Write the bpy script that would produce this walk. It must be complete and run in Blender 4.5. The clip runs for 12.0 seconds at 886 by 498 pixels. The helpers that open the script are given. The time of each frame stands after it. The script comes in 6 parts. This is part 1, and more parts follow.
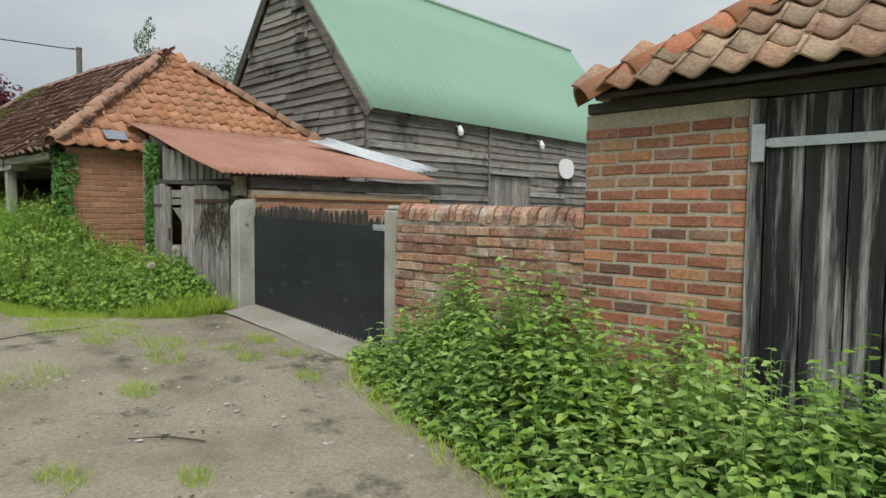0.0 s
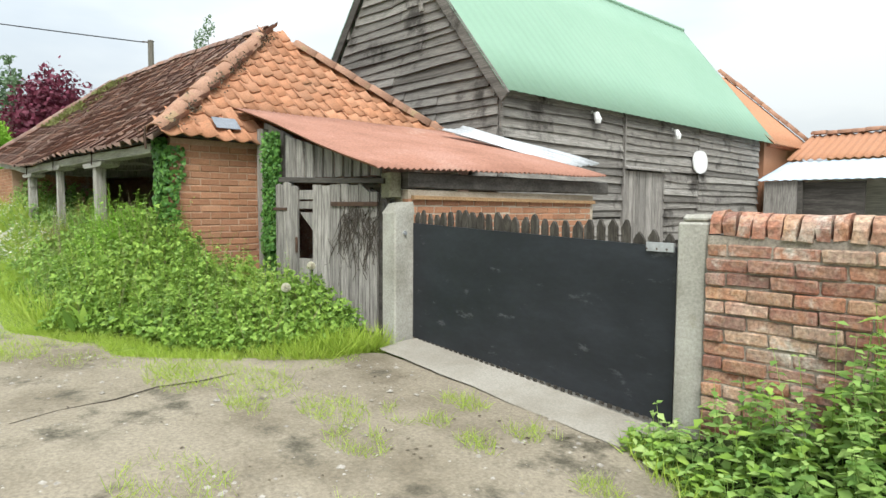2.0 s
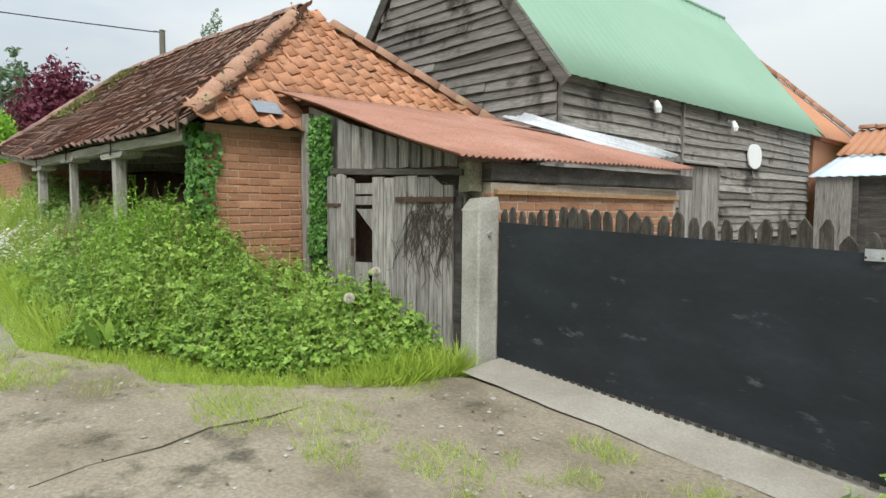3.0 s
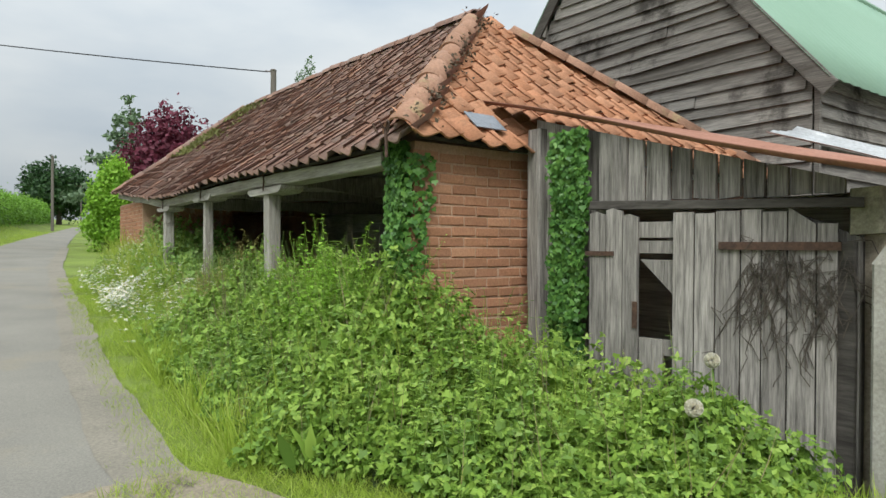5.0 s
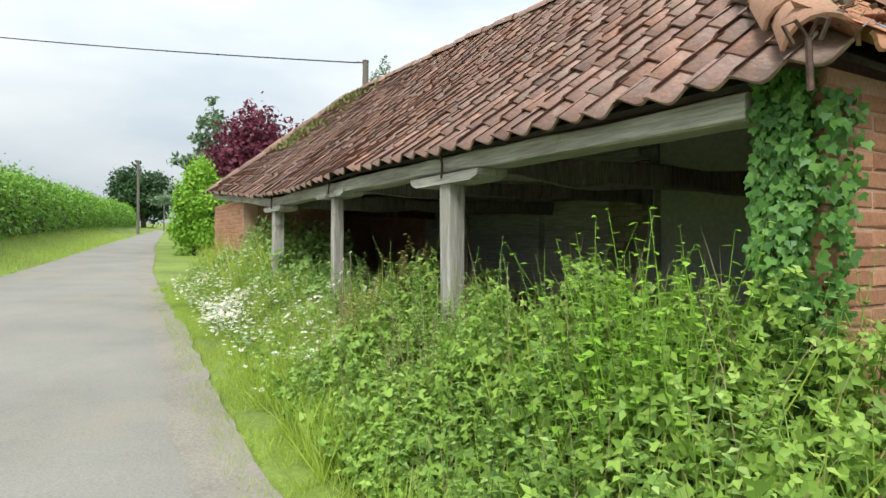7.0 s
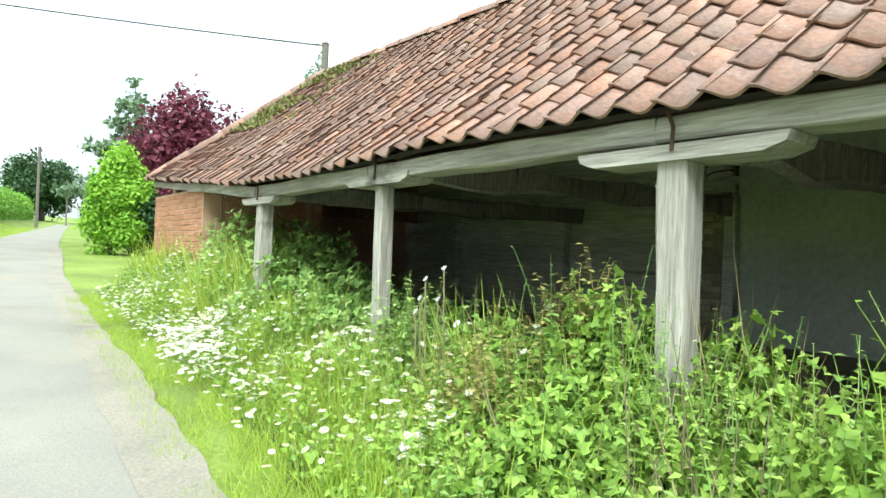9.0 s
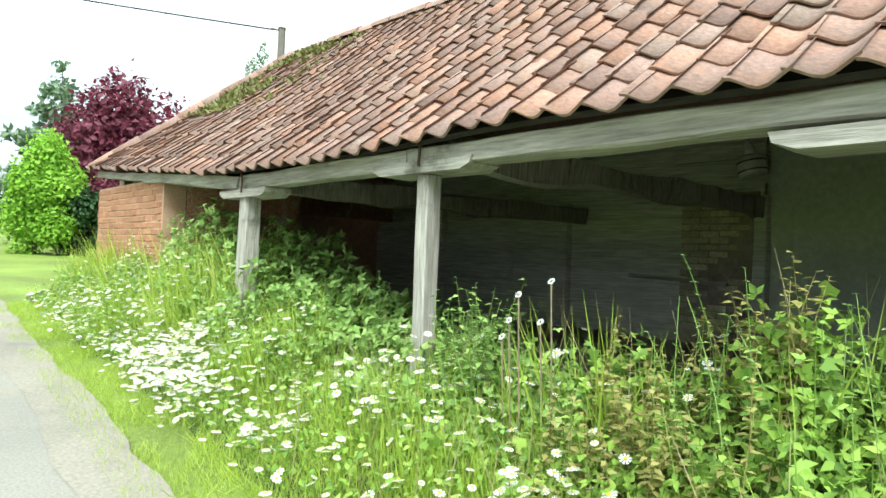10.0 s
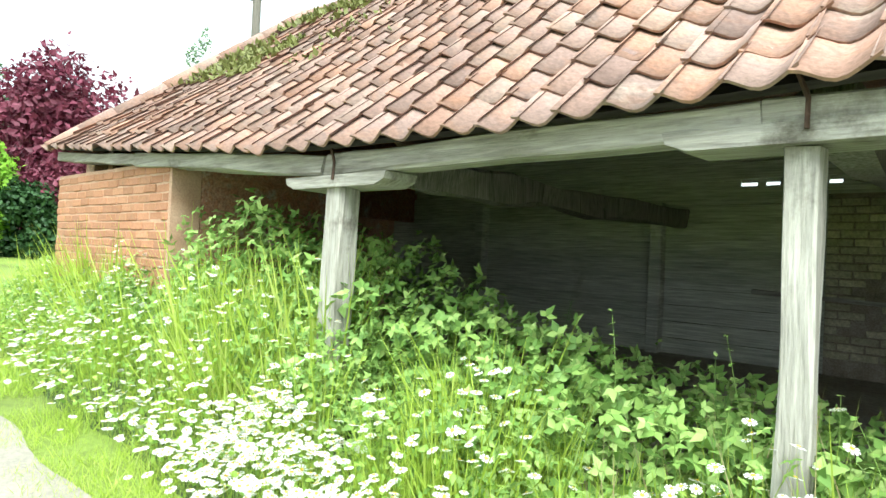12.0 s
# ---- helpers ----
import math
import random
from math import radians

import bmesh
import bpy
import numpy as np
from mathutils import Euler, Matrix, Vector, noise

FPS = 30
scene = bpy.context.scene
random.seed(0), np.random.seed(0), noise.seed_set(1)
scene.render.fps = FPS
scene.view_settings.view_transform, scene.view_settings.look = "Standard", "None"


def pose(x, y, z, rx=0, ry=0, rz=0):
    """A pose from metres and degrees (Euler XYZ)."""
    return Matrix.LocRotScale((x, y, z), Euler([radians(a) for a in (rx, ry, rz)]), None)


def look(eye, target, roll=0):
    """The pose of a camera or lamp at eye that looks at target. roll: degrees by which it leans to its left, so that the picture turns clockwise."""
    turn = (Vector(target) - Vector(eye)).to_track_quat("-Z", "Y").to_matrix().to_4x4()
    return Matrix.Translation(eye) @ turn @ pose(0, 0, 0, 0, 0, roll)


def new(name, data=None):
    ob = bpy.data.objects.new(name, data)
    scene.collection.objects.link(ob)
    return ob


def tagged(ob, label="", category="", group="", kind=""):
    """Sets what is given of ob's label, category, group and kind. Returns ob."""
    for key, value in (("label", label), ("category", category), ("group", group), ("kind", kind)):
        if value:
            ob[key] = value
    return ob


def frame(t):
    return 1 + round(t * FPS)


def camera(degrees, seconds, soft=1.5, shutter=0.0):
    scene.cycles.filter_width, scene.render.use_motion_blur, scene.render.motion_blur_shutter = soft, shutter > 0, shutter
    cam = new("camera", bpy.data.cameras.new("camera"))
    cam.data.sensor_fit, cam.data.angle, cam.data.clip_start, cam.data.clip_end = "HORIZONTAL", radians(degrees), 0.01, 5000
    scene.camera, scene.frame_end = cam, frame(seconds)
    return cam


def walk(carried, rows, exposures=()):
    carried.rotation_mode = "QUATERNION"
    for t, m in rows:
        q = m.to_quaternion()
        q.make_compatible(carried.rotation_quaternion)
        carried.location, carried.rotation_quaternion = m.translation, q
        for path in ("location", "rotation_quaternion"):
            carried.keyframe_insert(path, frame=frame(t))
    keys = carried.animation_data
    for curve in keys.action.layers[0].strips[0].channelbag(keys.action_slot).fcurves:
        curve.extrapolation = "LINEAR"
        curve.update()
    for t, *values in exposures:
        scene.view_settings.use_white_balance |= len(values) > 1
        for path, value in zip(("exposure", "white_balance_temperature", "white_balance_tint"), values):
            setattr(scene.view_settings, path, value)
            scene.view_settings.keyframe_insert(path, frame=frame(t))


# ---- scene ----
cam = camera(70.9, 12.0)
METRES, EYE, TURN = 14.4, 1.47, 43.0
ROWS = [
    (0.0, 0.0, 0.0, 0.0, 0.03, -3.34, -0.52),
    (0.5, -0.0322, 0.0319, 0.0014, 1.69, -3.47, -0.46),
    (1.0, -0.0611, 0.062, 0.0017, 3.32, -3.52, -0.43),
    (1.5, -0.0862, 0.0933, 0.0034, 4.07, -3.68, -0.35),
    (2.0, -0.1138, 0.1252, 0.0058, 4.12, -3.71, -0.39),
    (2.5, -0.1404, 0.1571, 0.0045, 4.14, -3.81, -0.41),
    (4.5, -0.255, 0.2698, 0.0078, 8.48, -2.78, -0.33),
    (5.0, -0.2878, 0.2988, 0.0082, 11.27, -0.37, -0.37),
    (5.5, -0.3159, 0.3279, 0.0085, 13.95, -0.11, -0.27),
    (6.0, -0.3455, 0.3568, 0.01, 15.89, -0.11, -0.27),
    (6.5, -0.3775, 0.3876, 0.0107, 17.04, -0.24, -0.3),
    (7.0, -0.4101, 0.4147, 0.0124, 17.18, -0.25, -0.36),
    (7.5, -0.4415, 0.4396, 0.0131, 17.1, -0.22, -0.42),
    (9.5, -0.5695, 0.5538, 0.0135, 6.75, 0.78, -2.58),
    (10.0, -0.5988, 0.5808, 0.0141, 4.27, 0.77, -2.48),
    (10.5, -0.6268, 0.609, 0.0151, 1.69, 0.87, -2.56),
    (11.0, -0.656, 0.6407, 0.0167, -0.34, 0.85, -2.52),
    (11.5, -0.6844, 0.6695, 0.0189, -1.08, 0.72, -2.56),
    (12.0, -0.7108, 0.6995, 0.0189, -1.42, 0.88, -2.7),
]
EXPOSURES = [(t, stops, 6150 if t < 8 else 5950, 6 if t < 8 else -3) for t, stops in (
    (0.0, 0.75), (0.8, 1.1), (1.6, 1.55), (2.1, 1.5), (2.7, 1.28), (4.3, 1.15), (5.0, 1.05), (6.0, 1.32), (6.5, 1.6), (7.0, 1.42), (7.6, 1.72),
    (9.3, 2.15), (9.7, 2.15), (10.1, 2.1), (10.5, 1.88), (10.9, 2.25), (11.3, 2.5), (12.0, 2.5))]
walk(cam, [(t, pose(0, 0, EYE, 0, 0, TURN) @ pose(METRES * x, METRES * y, METRES * z, 90 + pitch, roll, yaw))
           for t, x, y, z, yaw, pitch, roll in ROWS], EXPOSURES)

# ---------------------------------------------------------------- light
SUN_EL, SUN_AZ = radians(50), radians(130)
world = bpy.data.worlds.new("overcast_sky")
scene.world = world
world.use_nodes = True
wn, wl = world.node_tree.nodes, world.node_tree.links
wn.clear()
w_out = wn.new("ShaderNodeOutputWorld")
w_bg = wn.new("ShaderNodeBackground")
w_sky = wn.new("ShaderNodeTexSky")
w_sky.sky_type, w_sky.sun_disc = "NISHITA", False
w_sky.sun_elevation, w_sky.sun_rotation = SUN_EL, SUN_AZ
w_sky.dust_density, w_sky.air_density = 3.0, 1.0
w_co = wn.new("ShaderNodeTexCoord")
w_map = wn.new("ShaderNodeMapping")
w_map.inputs["Scale"].default_value = (1.0, 1.0, 3.0)
w_noise = wn.new("ShaderNodeTexNoise")
w_noise.inputs["Scale"].default_value = 1.7
w_noise.inputs["Detail"].default_value = 6.0
w_ramp = wn.new("ShaderNodeValToRGB")
w_ramp.color_ramp.elements[0].position, w_ramp.color_ramp.elements[0].color = 0.36, (7.0, 7.5, 8.0, 1)
w_ramp.color_ramp.elements[1].position, w_ramp.color_ramp.elements[1].color = 0.62, (10.2, 10.1, 9.8, 1)
w_mix = wn.new("ShaderNodeMixRGB")
w_mix.inputs[0].default_value = 0.9
wl.new(w_co.outputs["Generated"], w_map.inputs[0])
wl.new(w_map.outputs[0], w_noise.inputs["Vector"])
wl.new(w_noise.outputs["Fac"], w_ramp.inputs[0])
wl.new(w_sky.outputs[0], w_mix.inputs[1])
wl.new(w_ramp.outputs[0], w_mix.inputs[2])
# an overcast sky: the zenith three times as bright as the horizon
w_sep = wn.new("ShaderNodeSeparateXYZ")
wl.new(w_co.outputs["Generated"], w_sep.inputs[0])
w_grad = wn.new("ShaderNodeMapRange")
for k, v in (("From Min", 0.0), ("From Max", 1.0), ("To Min", 0.75), ("To Max", 2.25)):
    w_grad.inputs[k].default_value = v
wl.new(w_sep.outputs["Z"], w_grad.inputs["Value"])
w_lum = wn.new("ShaderNodeMixRGB")
w_lum.blend_type = "MULTIPLY"
w_lum.inputs[0].default_value = 1.0
wl.new(w_mix.outputs[0], w_lum.inputs[1])
wl.new(w_grad.outputs[0], w_lum.inputs[2])
wl.new(w_lum.outputs[0], w_bg.inputs[0])
w_bg.inputs[1].default_value = 0.037
wl.new(w_bg.outputs[0], w_out.inputs[0])

sun_data = bpy.data.lights.new("sun", "SUN")
sun_data.energy, sun_data.angle, sun_data.color = 1.5, radians(30), (1.0, 0.96, 0.9)
sun = new("sun", sun_data)
sun.matrix_world = look((0, 0, 30), Vector((0, 0, 30)) - Vector((math.cos(SUN_EL) * math.sin(SUN_AZ), math.cos(SUN_EL) * math.cos(SUN_AZ), math.sin(SUN_EL))))


# ---------------------------------------------------------------- materials
def mk(name, cols, scale=3.0, stretch=(1, 1, 1), fine=45.0, fine_amount=0.35, rough=0.85, bump=0.3, dist=0.01,
       pick="", pick_mix=0.6, stain=None, stain_scale=0.8, stain_at=0.55, grain=False, metal=0.0, spec=0.3, glow=0.0, vary=0.0):
    """A weathered surface: colours over noise, finer grain, optional colour by piece, stains and relief."""
    m = bpy.data.materials.new(name)
    m.use_nodes = True
    n, l = m.node_tree.nodes, m.node_tree.links
    b = n["Principled BSDF"]
    geo = n.new("ShaderNodeNewGeometry")
    mp = n.new("ShaderNodeMapping")
    mp.inputs["Scale"].default_value = stretch
    l.new(geo.outputs["Position"], mp.inputs[0])

    def nz(s, detail=6.0, rough_=0.6):
        t = n.new("ShaderNodeTexNoise")
        t.inputs["Scale"].default_value, t.inputs["Detail"].default_value = s, detail
        t.inputs["Roughness"].default_value = rough_
        l.new(mp.outputs[0], t.inputs["Vector"])
        return t

    def ramp(src, colours, lo=0.3, hi=0.7):
        r = n.new("ShaderNodeValToRGB")
        e = r.color_ramp.elements
        while len(e) < len(colours):
            e.new(0.5)
        for i, c in enumerate(colours):
            e[i].position = lo + (hi - lo) * i / max(1, len(colours) - 1)
            e[i].color = (*c, 1)
        l.new(src, r.inputs[0])
        return r

    def mix(kind, fac, a, c):
        x = n.new("ShaderNodeMixRGB")
        x.blend_type = kind
        if isinstance(fac, float):
            x.inputs[0].default_value = fac
        else:
            l.new(fac, x.inputs[0])
        l.new(a, x.inputs[1])
        if isinstance(c, tuple):
            x.inputs[2].default_value = (*c, 1)
        else:
            l.new(c, x.inputs[2])
        return x.outputs[0]

    big, small = nz(scale), nz(fine, 5.0, 0.7)
    col = ramp(big.outputs["Fac"], cols).outputs[0]
    if pick:
        src = n.new("ShaderNodeObjectInfo").outputs["Random"] if pick == "object" else geo.outputs["Random Per Island"]
        col = mix("MIX", pick_mix, col, ramp(src, cols, 0.0, 1.0).outputs[0])
        if vary:
            mul = n.new("ShaderNodeMath")
            mul.operation = "MULTIPLY"
            mul.inputs[1].default_value = 7.31
            l.new(src, mul.inputs[0])
            fr = n.new("ShaderNodeMath")
            fr.operation = "FRACT"
            l.new(mul.outputs[0], fr.inputs[0])
            g = ramp(fr.outputs[0], [(1 - vary,) * 3, (1 + vary,) * 3], 0.0, 1.0).outputs[0]
            col = mix("MULTIPLY", 1.0, col, g)
    if stain:
        st = n.new("ShaderNodeTexNoise")
        st.inputs["Scale"].default_value, st.inputs["Detail"].default_value = stain_scale, 7.0
        st.inputs["Roughness"].default_value = 0.7
        l.new(mp.outputs[0] if grain else geo.outputs["Position"], st.inputs["Vector"])
        f = ramp(st.outputs["Fac"], [(0, 0, 0), (1, 1, 1)], stain_at, stain_at + 0.12)
        col = mix("MIX", f.outputs[0], col, stain)
    dk = ramp(small.outputs["Fac"], [(1 - fine_amount,) * 3, (1 + fine_amount * 0.6,) * 3], 0.32, 0.68).outputs[0]
    col = mix("MULTIPLY", 1.0, col, dk)
    l.new(col, b.inputs["Base Color"])
    b.inputs["Roughness"].default_value = rough
    b.inputs["Metallic"].default_value = metal
    b.inputs["Specular IOR Level"].default_value = spec
    if bump:
        bp = n.new("ShaderNodeBump")
        bp.inputs["Strength"].default_value, bp.inputs["Distance"].default_value = bump, dist
        add = n.new("ShaderNodeMath")
        l.new(big.outputs["Fac"], add.inputs[0])
        l.new(small.outputs["Fac"], add.inputs[1])
        l.new(add.outputs[0], bp.inputs["Height"])
        l.new(bp.outputs[0], b.inputs["Normal"])
    return m


def leaf_mat(name, cols, thin=0.3, rough=0.5, patch=0.9):
    """Leaves: colour by leaf and by patch, some light passes through."""
    m = bpy.data.materials.new(name)
    m.use_nodes = True
    n, l = m.node_tree.nodes, m.node_tree.links
    b, out = n["Principled BSDF"], n["Material Output"]
    geo = n.new("ShaderNodeNewGeometry")
    t = n.new("ShaderNodeTexNoise")
    t.inputs["Scale"].default_value, t.inputs["Detail"].default_value = patch, 3.0
    l.new(geo.outputs["Position"], t.inputs["Vector"])
    add = n.new("ShaderNodeMath")
    add.operation = "ADD"
    l.new(t.outputs["Fac"], add.inputs[0])
    l.new(geo.outputs["Random Per Island"], add.inputs[1])
    half = n.new("ShaderNodeMath")
    half.operation = "MULTIPLY"
    half.inputs[1].default_value = 0.5
    l.new(add.outputs[0], half.inputs[0])
    r = n.new("ShaderNodeValToRGB")
    e = r.color_ramp.elements
    while len(e) < len(cols):
        e.new(0.5)
    for i, c in enumerate(cols):
        e[i].position = 0.12 + 0.76 * i / max(1, len(cols) - 1)
        e[i].color = (*c, 1)
    l.new(half.outputs[0], r.inputs[0])
    l.new(r.outputs[0], b.inputs["Base Color"])
    b.inputs["Roughness"].default_value = rough
    b.inputs["Specular IOR Level"].default_value = 0.25
    tr = n.new("ShaderNodeBsdfTranslucent")
    l.new(r.outputs[0], tr.inputs[0])
    ms = n.new("ShaderNodeMixShader")
    ms.inputs[0].default_value = thin
    l.new(b.outputs[0], ms.inputs[1])
    l.new(tr.outputs[0], ms.inputs[2])
    l.new(ms.outputs[0], out.inputs["Surface"])
    return m


M_ROAD = mk("worn_lane", [(.19, .18, .155), (.22, .208, .18), (.25, .237, .203)], scale=.6, fine=70, fine_amount=.22, bump=.25, dist=.006,
            stain=(.25, .225, .175), stain_scale=.35, stain_at=.54)
M_YARD = mk("dusty_yard", [(.155, .128, .088), (.235, .2, .145), (.285, .245, .182), (.205, .176, .128)], scale=1.1, fine=42, fine_amount=.32, bump=.5, dist=.014,
            stain=(.085, .075, .052), stain_scale=1.9, stain_at=.55)
M_DUST = mk("lane_dust", [(.2, .183, .15), (.235, .213, .172), (.265, .24, .195)], scale=1.2, fine=45, fine_amount=.25, bump=.3, dist=.008,
            stain=(.17, .155, .125), stain_scale=2.2, stain_at=.58)
M_SLAB = mk("old_concrete", [(.23, .205, .165), (.3, .275, .23), (.35, .325, .28)], scale=1.5, fine=60, fine_amount=.2, bump=.2, dist=.005,
            stain=(.16, .14, .11), stain_scale=2.2, stain_at=.6)
M_SOIL = mk("grassy_soil", [(.05, .06, .02), (.085, .12, .03), (.12, .19, .04)], scale=.7, fine=30, fine_amount=.5, bump=.6, dist=.02)
M_FIELD = mk("verge_grass", [(.11, .14, .03), (.17, .23, .04), (.22, .29, .052)], scale=.5, fine=25, fine_amount=.35, bump=.6, dist=.03)
M_MORTAR = mk("lime_mortar", [(.34, .29, .22), (.42, .36, .28), (.48, .42, .34)], scale=4, fine=70, fine_amount=.3, bump=.5, dist=.006)
M_BRICK = mk("red_brick", [(.28, .105, .07), (.4, .165, .09), (.46, .24, .12), (.26, .1, .075), (.47, .3, .18), (.16, .09, .08), (.4, .15, .085)], scale=9, fine=60, fine_amount=.35,
             bump=.5, dist=.006, pick="object", pick_mix=.75, vary=.25, stain=(.36, .32, .24), stain_scale=3.5, stain_at=.62)
M_BRICK_PIER = mk("soft_orange_brick", [(.31, .15, .085), (.38, .19, .105), (.34, .17, .1), (.41, .225, .13)], scale=6, fine=60, fine_amount=.25,
                  bump=.35, dist=.005, pick="object", pick_mix=.6, vary=.12, stain=(.2, .14, .085), stain_scale=1.6, stain_at=.6)
M_BRICK_OLD = mk("weathered_brick", [(.22, .11, .085), (.38, .17, .1), (.27, .15, .12), (.46, .34, .25), (.4, .22, .12), (.3, .13, .09)], scale=11, fine=50, fine_amount=.5,
                 bump=.7, dist=.01, pick="object", pick_mix=.6, vary=.25, stain=(.5, .45, .38), stain_scale=4.0, stain_at=.56)
M_MORTAR_OLD = mk("dark_lime_mortar", [(.2, .17, .14), (.3, .26, .21), (.4, .35, .29)], scale=6, fine=60, fine_amount=.4, bump=.7, dist=.01)
M_MORTAR_PIER = mk("pale_red_mortar", [(.37, .225, .145), (.43, .28, .19), (.49, .34, .24)], scale=5, fine=60, fine_amount=.25, bump=.4, dist=.005)
M_TILE = mk("brown_pantile", [(.2, .13, .112), (.28, .182, .152), (.24, .166, .145), (.35, .19, .13), (.275, .193, .167), (.315, .232, .19)], scale=3, fine=40, fine_amount=.3,
            bump=.3, dist=.006, pick="object", pick_mix=.6, vary=.2, stain=(.37, .29, .24), stain_scale=2.6, stain_at=.6)
M_TILE_I = mk("brown_pantile_field", [(.2, .13, .112), (.28, .182, .152), (.24, .166, .145), (.35, .19, .13), (.275, .193, .167), (.315, .232, .19)], scale=3, fine=40,
              fine_amount=.3, bump=.3, dist=.006, pick="island", pick_mix=.6, vary=.2, stain=(.37, .29, .24), stain_scale=2.6, stain_at=.6)
M_TILE_END = mk("orange_pantile", [(.36, .165, .085), (.46, .22, .12), (.4, .205, .12), (.5, .265, .155)], scale=4, fine=45, fine_amount=.25,
                bump=.3, dist=.006, pick="object", pick_mix=.6, vary=.15, stain=(.24, .15, .09), stain_scale=2.4, stain_at=.6)
M_TILE_OUT = mk("lichened_pantile", [(.38, .17, .095), (.41, .3, .195), (.28, .16, .115), (.43, .34, .23), (.34, .2, .135)], scale=6, fine=45, fine_amount=.4,
                bump=.5, dist=.008, pick="object", pick_mix=.6, vary=.2, stain=(.12, .095, .07), stain_scale=5.0, stain_at=.6)
M_HIP = mk("lichened_hip_tile", [(.3, .16, .1), (.37, .21, .14), (.33, .2, .14)], scale=5, fine=45, fine_amount=.3, bump=.4, dist=.007,
           pick="object", pick_mix=.5, vary=.12, stain=(.33, .27, .14), stain_scale=3.0, stain_at=.58)
M_RIDGE_RED = mk("red_ridge_tile", [(.4, .14, .07), (.46, .19, .1), (.36, .2, .13)], scale=5, fine=45, fine_amount=.25, bump=.3, dist=.006,
                 pick="object", pick_mix=.5, vary=.12, stain=(.3, .25, .18), stain_scale=3.0, stain_at=.6)
M_GREEN = mk("green_sheet_metal", [(.215, .335, .245), (.228, .352, .26), (.243, .366, .272)], scale=.5, fine=12, fine_amount=.03, rough=.65, bump=.04, dist=.004,
             stain=(.3, .41, .33), stain_scale=1.1, stain_at=.68, spec=.2)
GREY = [(.1, .09, .078), (.19, .175, .157), (.26, .245, .222), (.14, .128, .112)]
M_BOARD = mk("weathered_board", GREY, scale=1.4, stretch=(.35, .35, 7), fine=9, fine_amount=.5, rough=.9, bump=.6, dist=.008, pick="object", pick_mix=.5, vary=.25,
             stain=(.05, .044, .038), stain_scale=1.2, stain_at=.53)
M_PLANK = mk("silvered_plank", [(.14, .128, .113), (.25, .232, .21), (.31, .29, .265), (.19, .176, .157)], scale=1.6, stretch=(9, 9, .5), fine=7, fine_amount=.6, rough=.9, bump=.7,
             dist=.008, pick="object", pick_mix=.45, vary=.18, stain=(.055, .048, .042), stain_scale=.9, stain_at=.57, grain=True)
M_BEAM = mk("silvered_oak_beam", [(.25, .23, .2), (.38, .36, .32), (.45, .43, .39)], scale=1.6, stretch=(.6, 9, 9), fine=6, fine_amount=.4, rough=.9, bump=.8, dist=.012,
            stain=(.16, .145, .12), stain_scale=2.0, stain_at=.6)
M_POST = mk("silvered_oak_post", [(.26, .24, .21), (.38, .36, .32), (.46, .44, .4)], scale=1.6, stretch=(9, 9, .6), fine=6, fine_amount=.4, rough=.9, bump=.8, dist=.012,
            stain=(.16, .145, .12), stain_scale=2.0, stain_at=.62)
M_DARKWOOD = mk("dark_old_timber", [(.045, .04, .035), (.075, .068, .06), (.11, .1, .088)], scale=1.5, stretch=(.7, 3, 6), fine=9, fine_amount=.4, rough=.9, bump=.5, dist=.01)
M_INSIDE = mk("sooty_inner_boards", [(.46, .47, .41), (.56, .57, .5), (.64, .65, .57)], scale=1.0, stretch=(.3, 1, 6), fine=8, fine_amount=.4, rough=.95, bump=.4, dist=.01,
              stain=(.3, .3, .22), stain_scale=.7, stain_at=.62)
M_RENDER = mk("stained_render", [(.46, .52, .44), (.55, .6, .51), (.62, .66, .57)], scale=.8, fine=14, fine_amount=.2, rough=.95, bump=.2, dist=.006,
               stain=(.36, .42, .36), stain_scale=.9, stain_at=.56)
M_BRICK_SOOT = mk("sooty_brick", [(.36, .33, .22), (.5, .46, .33), (.58, .54, .4)], scale=6, fine=40, fine_amount=.4, bump=.5, dist=.008, pick="object", pick_mix=.5, vary=.2)
M_BLACKWOOD = mk("worn_black_paint", [(.012, .012, .013), (.02, .02, .022), (.035, .034, .033)], scale=2, stretch=(12, 12, .6), fine=6, fine_amount=.5, rough=.6, bump=.8, dist=.006,
                 pick="object", pick_mix=.3, stain=(.33, .32, .3), stain_scale=.7, stain_at=.47, grain=True)
M_GATE = mk("chalky_black_steel", [(.011, .0135, .0175), (.016, .019, .024), (.024, .028, .035)], scale=1.3, stretch=(1, 1, 2.6), fine=12, fine_amount=.2, rough=.5, bump=.1, dist=.003,
            stain=(.1, .104, .11), stain_scale=3.2, stain_at=.6, grain=True, spec=.4)
M_SPIKE = mk("rotten_dark_picket", [(.03, .026, .022), (.06, .052, .042), (.11, .1, .085)], scale=4, stretch=(6, 6, 1), fine=20, fine_amount=.5, bump=.6, dist=.006)
M_CONC = mk("lichened_concrete", [(.27, .26, .215), (.36, .345, .3), (.42, .41, .36)], scale=3, fine=55, fine_amount=.25, bump=.4, dist=.006,
            stain=(.23, .21, .13), stain_scale=2.2, stain_at=.6)
M_RUST = mk("rusted_corrugated_iron", [(.26, .125, .085), (.33, .165, .115), (.37, .2, .15)], scale=1.3, fine=30, fine_amount=.2, rough=.8, bump=.15, dist=.004,
            stain=(.4, .25, .19), stain_scale=1.0, stain_at=.6)
